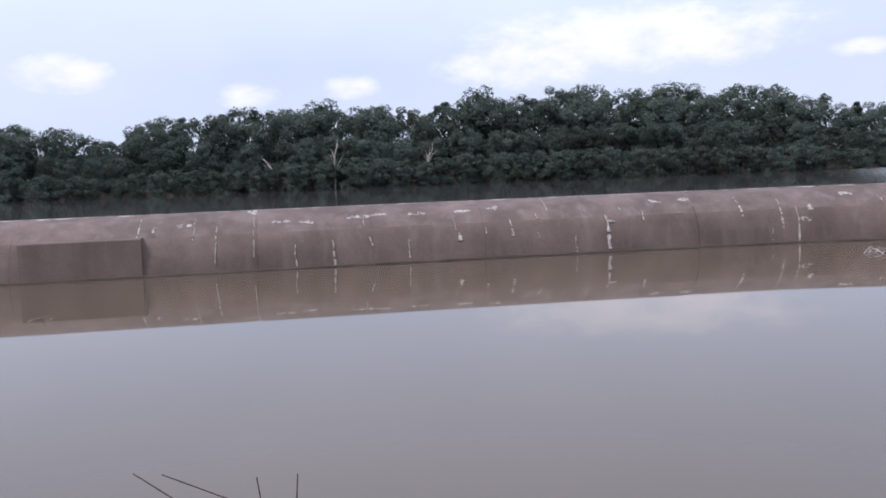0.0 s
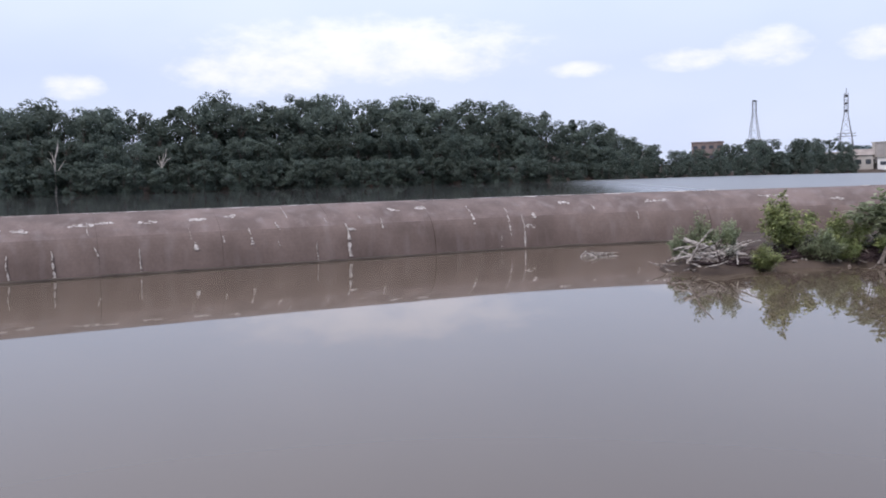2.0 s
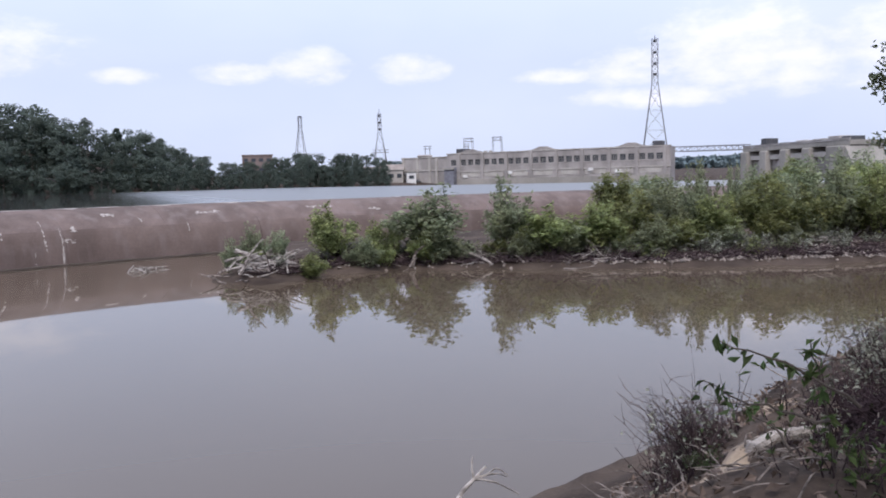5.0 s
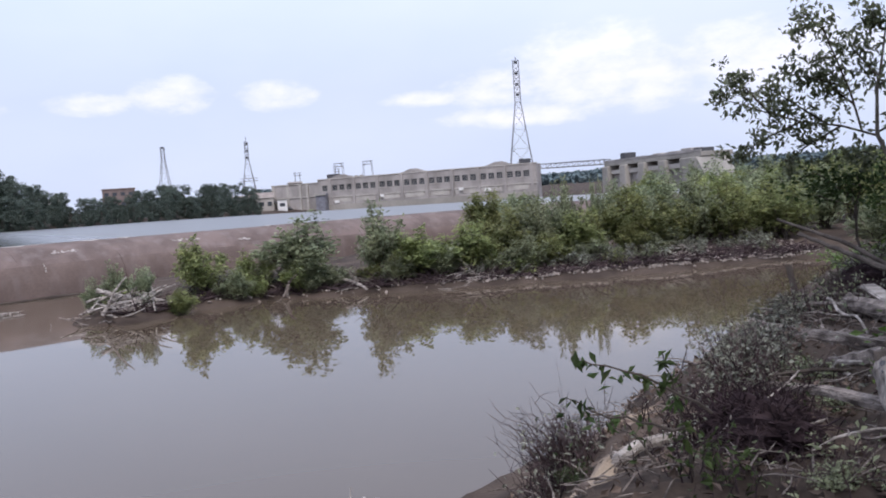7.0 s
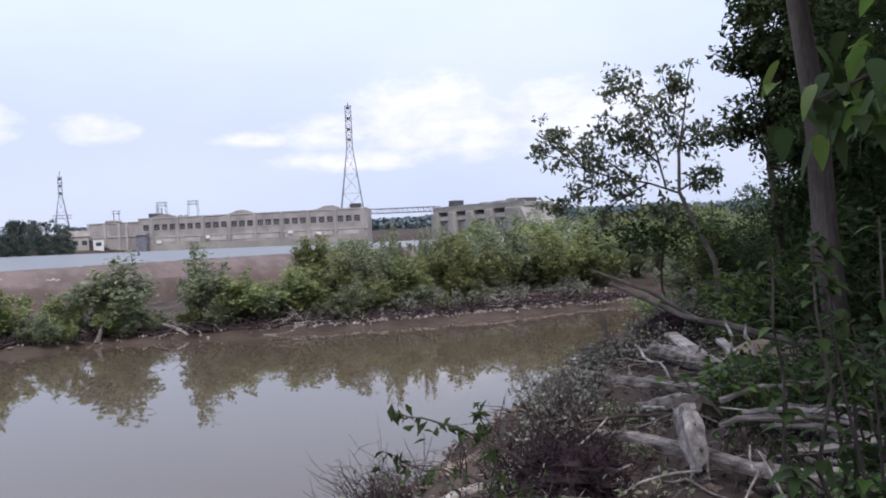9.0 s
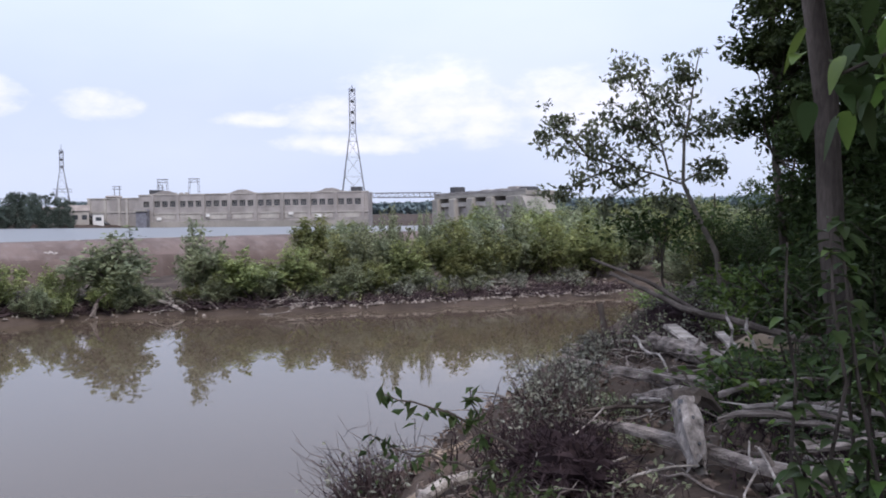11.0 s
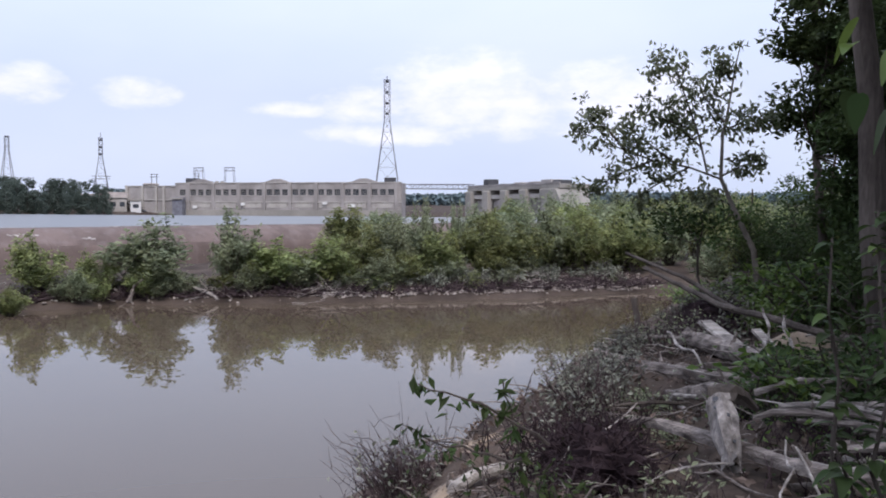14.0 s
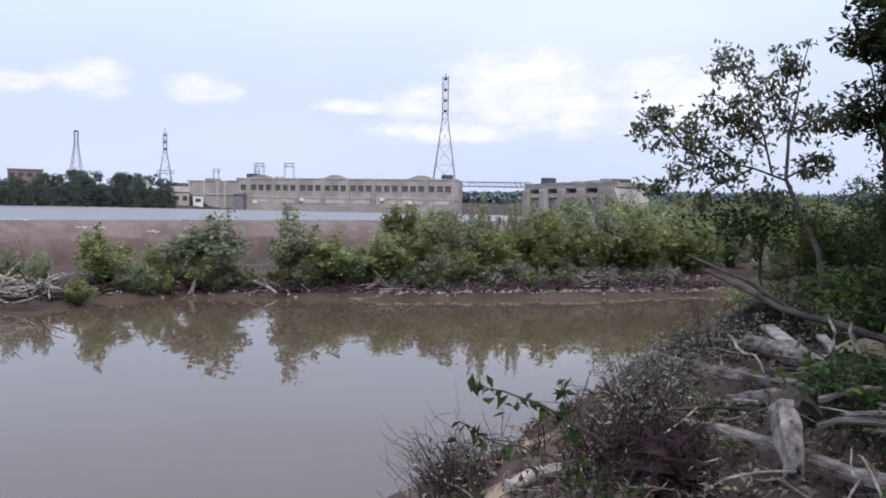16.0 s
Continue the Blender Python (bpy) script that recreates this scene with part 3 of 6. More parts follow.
def wall_with_openings(x0, x1, z0, z1, holes, thick, mat, parent, name="wall"):
    """A wall in the xz plane facing -y, with rectangular openings (x, z, w, h) in one row."""
    bm = bmesh.new()
    zc, hh = holes[0][1], holes[0][3]
    box(bm, x0, x1, 0, thick, z0, zc - hh / 2)
    box(bm, x0, x1, 0, thick, zc + hh / 2, z1)
    q = x0
    for x, z, w, h in holes:
        box(bm, q, x - w / 2, 0, thick, zc - hh / 2, zc + hh / 2)
        q = x + w / 2
    box(bm, q, x1, 0, thick, zc - hh / 2, zc + hh / 2)
    return part(name, bm, mat, parent)


PH_L, PH_R = Vector((274.8, 184.3, 0)), Vector((283.6, 100.5, 0))
ph_dir = (PH_R - PH_L).normalized()
ph_ang = math.degrees(math.atan2(ph_dir.y, ph_dir.x))
PH_LEN = (PH_R - PH_L).length
powerhouse = thing("powerhouse", "long weathered pale concrete powerhouse with rows of dark windows", "building", at=pose(*PH_L, 0, 0, ph_ang))
# local x runs along the front, local -y faces the water
PITCH, U0 = PH_LEN * 0.115, PH_LEN * 0.117
holes = [(U0 - 7.1, 10.4, 2.2, 2.1)]
for k in range(8):
    for j in (-1, 0, 1):
        holes.append((U0 + PITCH * k + j * 2.95, 10.4, 2.05, 2.1))
holes.sort()
wall_with_openings(0, PH_LEN, 1.0, 13.6, holes, 0.6, PALE, powerhouse)
block("back_wall", 0, PH_LEN, 6, 6.6, 1.0, 13.6, PALE, powerhouse)
block("end_wall", -0.02, 0.6, 0.62, 5.98, 1.0, 13.55, PALE, powerhouse)
block("end_wall", PH_LEN - 0.6, PH_LEN + 0.02, 0.62, 5.98, 1.0, 13.55, PALE, powerhouse)
block("roof", 0.3, PH_LEN - 0.3, 0.3, 6.2, 13.2, 13.5, ROOFM, powerhouse)
block("floor_slab", 0.6, PH_LEN - 0.6, 0.6, 6, 8.6, 8.9, GREYC, powerhouse)
block("coping", -0.2, PH_LEN + 0.2, -0.2, 0.8, 13.6, 13.95, PALE2, powerhouse)
block("belt_course", -0.1, PH_LEN + 0.1, -0.28, -0.003, 6.75, 7.15, PALE2, powerhouse)
block("footing", -0.1, PH_LEN + 0.1, -0.6, -0.004, 1.0, 4.1, GREYC, powerhouse)
for x, z, w, h in holes:
    window_unit(powerhouse, x, z, w, h)
for k in range(9):
    x = U0 + PITCH * (k - 0.5)
    block("pilaster", x - 0.6, x + 0.6, -0.42, -0.005, 4.1, 13.6, PALE, powerhouse, bevel=0.05)
    if k < 8:
        block("panel", x + 1.1, x + PITCH - 1.1, -0.12, -0.006, 4.9, 6.6, PALE2, powerhouse)
for k in (0, 3, 6.3):
    c = U0 + PITCH * k
    bm = bmesh.new()
    pts = [(-6.0, 13.95), (-4.2, 14.15), (-1.4, 15.15), (1.4, 15.15), (4.2, 14.15), (6.0, 13.95)]
    f0 = [bm.verts.new((c + a, -0.15, z)) for a, z in pts]
    f1 = [bm.verts.new((c + a, 0.7, z)) for a, z in pts]
    bm.faces.new(f0), bm.faces.new(f1[::-1])
    for i in range(6):
        bm.faces.new((f0[i], f1[i], f1[(i + 1) % 6], f0[(i + 1) % 6]))
    part("pediment", bm, PALE, powerhouse)
for x, z, w in ((7.0, 4.7, 1.8), (25.5, 5.75, 1.5), (56.0, 6.1, 1.7), (65.5, 5.2, 2.3)):
    block("sign_board", x, x + w, -0.75, -0.62, z, z + 1.0, WHITEP, powerhouse, "blank white painted board")
porch = block("porch", 0.3, 4.3, -3.2, -0.61, 2.0, 8.6, STEEL, powerhouse, "grey steel porch over an intake", 0.1)
block("porch_roof", -0.1, 4.7, -3.7, -3.22, 7.9, 8.5, GREYC, porch)
block("plant_room", 3.0, 7.2, 2, 5, 13.5, 15.6, DARKST, powerhouse, "dark roof plant box")
block("plant_room", PH_LEN - 6.5, PH_LEN - 3.0, 2, 5, 13.5, 15.5, DARKST, powerhouse, "dark roof plant box")
for x in (4, 11.5):
    for dx in (0, 2.4, 4.5):
        block("roof_vent", x + dx, x + dx + 1.2, 3, 4.2, 13.5, 14.6, GREYC, powerhouse, bevel=0.1)
# gantries on the roof
for x, hgt in ((7.2, 6.0), (19.2, 6.0)):
    g = thing("roof_gantry", "grey steel line gantry standing on the flat roof", "gantry", "roof gantries", at=pose(*PH_L, 0, 0, ph_ang) @ pose(x, 4, 13.5))
    for sx in (-1.6, 1.6):
        for sy in (-0.6, 0.6):
            mesh_part("leg", *bars([((sx * 1.2, sy, 0), (sx, sy, hgt))], 0.10), STEEL, g)
    mesh_part("crossbeam", *bars([((-1.9, sy, hgt + q), (1.9, sy, hgt + q)) for sy in (-0.6, 0.6) for q in (0, -1.2)], 0.11), STEEL, g)
    mesh_part("bracing", *bars([((-1.6, 0.6, hgt - 1.2), (0, 0.6, hgt)), ((0, 0.6, hgt), (1.6, 0.6, hgt - 1.2))], 0.07), STEEL, g)
# lower wing
wing = thing("powerhouse_wing", "lower blank concrete wing beside the powerhouse", "building", at=pose(*PH_L, 0, 0, ph_ang))
WL = -20.5
block("wall", WL, -0.05, 0.8, 6, 1.0, 12.6, PALE, wing)
block("coping", WL - 0.2, -0.05, 0.55, 6.1, 12.62, 12.95, PALE2, wing)
block("roof_hump", -14, -9, 1.0, 5.5, 12.97, 13.9, PALE, wing, bevel=0.5)
for x in (WL + 0.8, -13.5, -8, -5.0):
    block("pilaster", x - 0.45, x + 0.45, 0.4, 0.79, 2.0, 12.6, PALE2, wing)
block("belt_course", WL, -0.06, 0.5, 0.795, 7.6, 7.95, PALE2, wing)
stair = thing("outside_stair", "dark steel stair flight down the building end", "stair", at=pose(*PH_L, 0, 0, ph_ang))
mesh_part("flight", *bars([((WL - 0.6, -1.0, 7.6), (WL + 9, -1.0, 3.4)), ((WL - 0.6, -0.2, 7.6), (WL + 9, -0.2, 3.4))], 0.35), DARKST, stair)
mesh_part("handrail", *bars([((WL - 0.6, -1.2, 8.7), (WL + 9, -1.2, 4.5))], 0.08), DARKST, stair)
mesh_part("landing_post", *bars([((WL - 0.8, -0.6, 2), (WL - 0.8, -0.6, 8.6))], 0.3), GREYC, stair)


def lattice_tower(name, label, at, zt, zn, wide, narrow, arms, arm_len, r=0.12, group="line towers", bays=6, peak=0.0):
    """Four tapered legs to height zn, a slim mast above, cross bracing and arms."""
    t = thing(name, label, "tower", group, at=at)
    corner = [(-1, -1), (1, -1), (1, 1), (-1, 1)]

    def half(z):
        return wide / 2 + (narrow - wide) / 2 * min(1, z / zn)
    for cx, cy in corner:
        pts = [(cx * half(z), cy * half(z), z) for z in (0, zn * 0.5, zn, zt)]
        mesh_part("leg", *tube(pts, [r * 1.4, r * 1.2, r, r * 0.9], 4), STEEL, t)
    lv = [zn * (1 - (1 - k / bays) ** 1.35) for k in range(bays + 1)]
    up = [zn + (zt - zn) * k / (2 * len(arms)) for k in range(2 * len(arms) + 1)]
    for a, b in list(zip(lv, lv[1:])) + list(zip(up, up[1:])):
        pairs = []
        for (x0, y0), (x1, y1) in zip(corner, corner[1:] + corner[:1]):
            h0, h1 = half(a), half(b)
            pairs += [((x0 * h0, y0 * h0, a), (x1 * h1, y1 * h1, b)), ((x1 * h0, y1 * h0, a), (x0 * h1, y0 * h1, b)), ((x0 * h1, y0 * h1, b), (x1 * h1, y1 * h1, b))]
        tagged(mesh_part("bracing", *bars(pairs, r * 0.27, 3), STEEL, t), kind="stuff")
    for z in arms:
        w = arm_len
        bm = bmesh.new()
        box(bm, -w, w, -narrow * 0.3, narrow * 0.3, z - 0.35, z + 0.35, 0.08)
        part("crossarm", bm, DARKST, t)
    if peak:
        mesh_part("peak", *bars([((0, 0, zt - 0.5), (0, 0, zt + peak))], r), STEEL, t)
    return t


GZ = 3.3
lattice_tower("transmission_tower", "tall slim grey lattice transmission tower behind the powerhouse", pose(303.0, 112.9, GZ, 0, 0, 20), 49.0, 33.5, 11.0, 2.1, (36.5, 40.3, 44.3, 48.3), 1.25, 0.16, peak=1.2, bays=5)
lattice_tower("transmission_tower", "distant grey lattice transmission tower with three arms", pose(354.2, 278.9, GZ, 0, 0, 40), 35.5, 26, 10.0, 1.7, (27.5, 31.0, 34.5), 3.2, 0.15, bays=5, peak=2.5)
lattice_tower("transmission_tower", "distant grey lattice tower with a dark top", pose(358.0, 338.0, GZ, 0, 0, 30), 38.0, 31, 9.0, 1.8, (37.6,), 1.7, 0.15, bays=6)
for x, y, zt, w in ((300, 236, 14.5, 4.5), (310, 218, 15.5, 2.2), (318, 203, 16, 1.6)):
    g = thing("switchyard_gantry", "thin grey steel switchyard gantry beyond the roofline", "gantry", "switchyard gantries", at=pose(x, y, GZ, 0, 0, -60))
    for sx in (-w / 2, w / 2):
        mesh_part("post", *bars([((sx, 0, 0), (sx * 0.9, 0, zt))], 0.16), STEEL, g)
    mesh_part("crossbeam", *bars([((-w * 0.8, 0, zt - q), (w * 0.8, 0, zt - q)) for q in (0, 1.1)], 0.14), STEEL, g)

# gate structure
GA, GB = Vector((276.4, 72.8, 0)), Vector((241.6, 39.6, 0))
g_dir = (GB - GA).normalized()
G_LEN = (GB - GA).length
gates = thing("gate_dam", "grey concrete spillway gate structure with tall piers", "dam", at=pose(*GA, 0, 0, math.degrees(math.atan2(g_dir.y, g_dir.x))))
block("deck", -2, G_LEN + 3, -1.2, 9, 10.3, 11.6, GREYC, gates, bevel=0.1)
block("parapet", -2, G_LEN + 3, -1.25, -0.9, 11.62, 12.2, PALE, gates)
block("crest_beam", 0, G_LEN - 4, -0.9, 0.3, 7.7, 9.0, PALE2, gates)
n_bay = 4
for k in range(n_bay + 1):
    x = (G_LEN - 4) * k / n_bay
    block("pier", x - 1.9, x + 1.9, -2.2, 8.5, 0.0, 10.28, GREYC, gates, bevel=0.3)
    if k < n_bay:
        w = (G_LEN - 4) / n_bay
        gate = block("gate_leaf", x + 1.95, x + w - 1.95, 0.1, 0.7, 0.0, 7.5, PALE, gates, "stained flat gate leaf")
        for q in (1.8, 3.6, 5.4):
            block("girder", x + 1.97, x + w - 1.97, -0.25, 0.09, q - 0.2, q + 0.2, GREYC, gate)
block("end_block", G_LEN - 3.9, G_LEN + 2.5, -2.6, 9, 0, 10.25, GREYC, gates, bevel=0.2)
bm = bmesh.new()
f0 = [bm.verts.new(p) for p in ((G_LEN + 2.6, -2.4, 0), (G_LEN + 9, -2.4, 0), (G_LEN + 8, -2.4, 2.6), (G_LEN + 3.8, -2.4, 8.6), (G_LEN + 2.6, -2.4, 10.2))]
f1 = [bm.verts.new(v.co + Vector((0, 10, 0))) for v in f0]
bm.faces.new(f0), bm.faces.new(f1[::-1])
for i in range(5):
    bm.faces.new((f0[i], f1[i], f1[(i + 1) % 5], f0[(i + 1) % 5]))
part("sloped_abutment", bm, GREYC, gates)
for x, w, h in ((3, 3.0, 2.6), (13, 4, 0.9), (22, 4.5, 1.1), (30, 5, 1.1), (37, 5, 1.5), (43, 4, 1.2)):
    block("hoist_house", x, x + w, 2, 6, 11.6, 11.6 + h, PALE if w > 4 else DARKST, gates, bevel=0.1)
# service bridge
bridge = thing("service_bridge", "thin grey steel truss footbridge between dam and powerhouse", "bridge")
A, B = np.array([284.2, 99.0, 11.6]), np.array([277.5, 74.5, 11.2])
side = np.array([3.0, -0.9, 0])
for s in (0, 1):
    o = side * s
    mesh_part("chord", *bars([(A + o, B + o), (A + o + (0, 0, 1.5), B + o + (0, 0, 1.5))], 0.16), STEEL, bridge)
    web = []
    for k in range(12):
        p, q = A + (B - A) * k / 12 + o, A + (B - A) * (k + 1) / 12 + o
        web += [(p, p + (0, 0, 1.5)), (p, q + (0, 0, 1.5))]
    mesh_part("web", *bars(web, 0.07), STEEL, bridge)
mesh_part("walkway", [tuple(A), tuple(B), tuple(B + side), tuple(A + side), tuple(A + (0, 0, .15)), tuple(B + (0, 0, .15)), tuple(B + side + (0, 0, .15)), tuple(A + side + (0, 0, .15))],
          [(0, 1, 2, 3), (7, 6, 5, 4), (0, 4, 5, 1), (1, 5, 6, 2), (2, 6, 7, 3), (3, 7, 4, 0)], GREYC, bridge)


def far_house(name, label, at, w, d, h, wall_m, roof_m, flat=False, cols=4, rows=1):
    hse = thing(name, label, "building", at=at)
    block("wall", -w / 2, w / 2, 0, d, -2, h, wall_m, hse)
    for c in range(cols):
        for r in range(rows):
            x, z = -w / 2 + w * (c + 0.5) / cols, h * (r + 0.55) / rows
            block("window", x - w * 0.14 / cols * 2, x + w * 0.14 / cols * 2, -0.06, -0.005, z - h * 0.16 / rows, z + h * 0.16 / rows, GLASS, hse)
    if flat:
        block("roof", -w / 2 - 0.3, w / 2 + 0.3, -0.3, d + 0.3, h + 0.01, h + 0.6, roof_m, hse)
    else:
        bm = bmesh.new()
        v = [bm.verts.new(p) for p in ((-w / 2 - .4, -.4, h), (w / 2 + .4, -.4, h), (w / 2 + .4, d + .4, h), (-w / 2 - .4, d + .4, h), (-w / 2 - .4, d / 2, h + d * 0.3), (w / 2 + .4, d / 2, h + d * 0.3))]
        for q in ((0, 1, 5, 4), (2, 3, 4, 5), (0, 4, 3), (1, 2, 5), (3, 2, 1, 0)):
            bm.faces.new([v[i] for i in q])
        part("roof", bm, roof_m, hse)
    return hse


far_house("brick_block", "brown brick block rising behind the trees", pose(333, 346.5, 4, 0, 0, -44), 16, 11, 15.6, BRICKM, BRICKM, True, 4, 3)
far_house("white_shed", "long white shed roof behind the trees", pose(301, 362, 5, 0, 0, -42), 13, 9, 8.5, WHITEP, WHITEP, False, 3)
far_house("tan_house", "low tan building with a worn roof on the far bank", pose(258, 207, 3.2, 0, 0, -51), 12, 8, 4.2, PALE, ROOFM, False, 4)
far_house("tan_house", "small tan building with a worn roof on the far bank", pose(265.5, 202, 3.2, 0, 0, -51), 6, 7, 5.2, PALE2, ROOFM, False, 2)
far_house("white_shed", "small white shed by the far water", pose(267, 195.5, 3.2, 0, 0, -51), 3.5, 4, 4.0, WHITEP, GREYC, True, 1)

# ---- forests ----
def tree_mesh(name, seed, tall, spread, clumps, per, leaf, mat, bark=BARK, low=0.12):
    """A broad-leaved tree: trunk and limbs, a crown of many leafy clumps."""
    rng = np.random.default_rng(seed)
    t = new(name)
    pieces = [tube(curve((0, 0, -0.5), (rng.normal(0, 0.4), rng.normal(0, 0.4), tall * 0.8), 0, tall * 0.012, 6, rng), np.linspace(tall * 0.018, tall * 0.004, 6), 6, 0, rng)]
    pts, out = [], []
    for k in range(clumps):
        h = low + (0.97 - low) * (k + rng.random()) / clumps
        rad = spread * math.sqrt(max(0.06, 1 - ((h - 0.55) / 0.5) ** 2)) * rng.uniform(0.3, 1.0)
        w = rng.uniform(0, 2 * math.pi)
        c = np.array([rad * math.cos(w), rad * math.sin(w), h * tall])
        size = spread * rng.uniform(0.24, 0.50) * (1.1 - 0.35 * h)
        if k % 2 == 0:
            pieces.append(tube(curve((0, 0, max(0.5, h * tall * 0.75)), c, 0.2, 0.1, 4, rng), [tall * 0.006, tall * 0.004, tall * 0.003, tall * 0.001], 4, 0, rng))
        pts.append(cloud(c, (size, size, size * 0.72), per, rng, 0.5))
        out.append((pts[-1] - c) / size + (c - (0, 0, tall * 0.5)) * (0.5 / spread) + (0, 0, 0.25))
    mesh_part("trunk", *merge(pieces), bark, t)
    tagged(mesh_part("crown", *leaves(np.concatenate(pts), leaf, leaf * 0.8, rng, 0.2, 0.1, 0.5, np.concatenate(out), 0.7), mat, t), kind="stuff")
    return t


TOP_AZ = (-40, -30, -22, -16.8, -14.4, -11.6, -8.9, -6.2, -2, 2.3, 7.5, 8.7, 10.3, 11.9, 15.6, 19.2, 21.7, 25.2, 27.3, 29.9, 32.8, 36.8, 38, 39.4, 41.4, 42.3, 45.5, 47.3, 50.1, 51.0, 53)
TOP_TAN = (.075, .08, .075, .0756, .0723, .0579, .0727, .0823, .0839, .0914, .0853, .0704, .0898, .0963, .0908, .0969, .0894, .0929, .0832, .086, .0745, .0566, .051, .038, .0267, .0234, .0303, .0342, .0305, .0313, .02)
FOREST = "Dark green broad-leaved tree in the far bank wood"
variants = [tree_mesh("tree", 40 + k, 20.0, (6.4, 7.2, 5.8, 6.8, 7.4)[k], (34, 40, 32, 36, 40)[k], 135, 0.54, HAZED_FAR_LEAF) for k in range(5)]
low_variants = [tree_mesh("tree", 60 + k, 10.0, 4.2, 22, 90, 0.5, HAZED_FAR_LEAF, low=0.02) for k in range(3)]
frng = np.random.default_rng(21)


def plant_tree(src, az, d, tall, base_h, label, group):
    x, y = d * math.sin(radians(az)), d * math.cos(radians(az))
    k = tall / base_h
    kw = k * frng.uniform(0.9, 1.25)
    m = Matrix.Translation((x, y, float(height(x, y)) - 0.1)) @ Matrix.Rotation(frng.uniform(0, 6.28), 4, "Z") @ Matrix.Diagonal((kw, kw, k, 1))
    t = copy_thing(src, m)
    return tagged(t, label, "tree", group)


def forest_row(a0, a1, step, back, frac, srcs, base_h, label, jitter=0.5):
    az = a0
    while az < a1:
        a = az + frng.uniform(-jitter, jitter) * step
        d = float(np.interp(a, FAR_AZ, FAR_D)) + back + frng.uniform(-3, 3)
        top = 4 + d * float(np.interp(a, TOP_AZ, TOP_TAN))
        x, y = d * math.sin(radians(a)), d * math.cos(radians(a))
        tall = (top - float(height(x, y))) * frac * frng.uniform(0.97, 1.10)
        plant_tree(srcs[int(frng.integers(len(srcs)))], a, d, max(tall, 4), base_h, label, "far bank wood")
        az += step


forest_row(-24, 52.5, 1.3, 30, 1.0, variants, 20.5, "tall dark green tree at the back of the far wood")
forest_row(-24, 52.0, 1.35, 16, 0.9, variants, 20.5, "dark green broad-leaved tree in the far bank wood")
forest_row(-24, 52.3, 1.3, 6, 0.6, variants, 20.5, "mid-height dark green tree near the far waterline")
forest_row(-24, 52.3, 0.62, -2.5, 0.34, low_variants, 10.3, "low bushy tree overhanging the far waterline")
forest_row(37, 54, 0.9, 44, 1.0, variants, 20.5, "tall dark green tree at the back of the far wood")
forest_row(37, 53, 0.7, 3, 0.62, low_variants, 10.3, "low bushy tree near the far waterline")
for src in variants + low_variants:
    for o in (*src.children, src):
        bpy.data.objects.remove(o)
# bare dead trees among the wood
for az, d, tall in ((2.9, 249, 15), (9.0, 249, 14), (-1.2, 252, 10)):
    x, y = d * math.sin(radians(az)), d * math.cos(radians(az))
    t = thing("dead_tree", "pale bare dead tree standing in the far wood", "tree", "dead trees", at=pose(x, y, float(height(x, y)) - 0.2))
    mesh_part("trunk", *tube(curve((0, 0, 0), (0.4, 0, tall * 0.65), 0, 0.15, 5, frng), np.linspace(0.32, 0.14, 5), 6), BARKL, t)
    for k in range(7):
        w, h0 = frng.uniform(-1, 1), tall * frng.uniform(0.35, 0.62)
        mesh_part("limb", *tube(curve((0.3, 0, h0), (w * 3.2, frng.normal(0, 0.6), h0 + tall * frng.uniform(0.2, 0.4)), 0.3, 0.15, 5, frng), np.linspace(0.14, 0.04, 5), 5), BARKL, t)

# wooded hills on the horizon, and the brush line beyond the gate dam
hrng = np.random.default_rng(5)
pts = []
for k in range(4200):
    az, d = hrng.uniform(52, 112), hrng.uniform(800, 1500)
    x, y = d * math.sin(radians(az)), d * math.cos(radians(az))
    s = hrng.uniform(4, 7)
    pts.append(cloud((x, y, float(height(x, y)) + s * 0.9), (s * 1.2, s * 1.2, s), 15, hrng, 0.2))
# the haze over these woods lies in their leaf colour alone
hills = mesh_part("distant_woods", *leaves(np.concatenate(pts), 4.6, 4.2, hrng, 0.0, 0.2), HAZED_HILL_LEAF)
tagged(hills, "wooded hills along the horizon, blue haze put into their leaf colour", "woods", kind="stuff")

# ---- island below the dam ----
def shrub_mesh(name, seed, tall, spread, stems, n_leaf, leaf, mat, droop=0.0, width=0.36, low=0.18, plume=0.16):
    """A many-stemmed shrub: bare stems from one foot, leaves in plumes along their upper lengths."""
    rng = np.random.default_rng(seed)
    t = new(name)
    wood, pts = [], []
    for k in range(stems):
        w, r = rng.uniform(0, 2 * math.pi), spread * math.sqrt(rng.random())
        h = tall * (1 - 0.45 * (r / spread) ** 1.5) * rng.uniform(0.55, 1.0)
        c = curve((rng.normal(0, 0.10 * spread), rng.normal(0, 0.10 * spread), -0.1), (r * math.cos(w), r * math.sin(w), h), 0.05 * tall, 0.03 * tall, 7, rng)
        wood.append(tube(c, np.linspace(0.012 + tall * 0.005, 0.004, 7), 4, 0, rng))
        m = int(n_leaf / stems)
        u = (low + (1.0 - low) * rng.random(m) ** 0.8) * 6
        i = np.clip(u.astype(int), 0, 5)
        p = c[i] + (c[i + 1] - c[i]) * (u - i)[:, None]
        sd = plume * spread * (1.35 - 0.9 * u / 6)[:, None]
        pts.append(p + rng.normal(0, 1, (m, 3)) * sd)
    tagged(mesh_part("stem", *merge(wood), BARK, t), kind="stuff")
    p = np.concatenate(pts)
    p[:, 2] = np.maximum(p[:, 2], 0.08)
    tagged(mesh_part("foliage", *leaves(p, leaf, leaf * width, rng, droop, 0.2, 0.45), mat, t), kind="stuff")
    return t


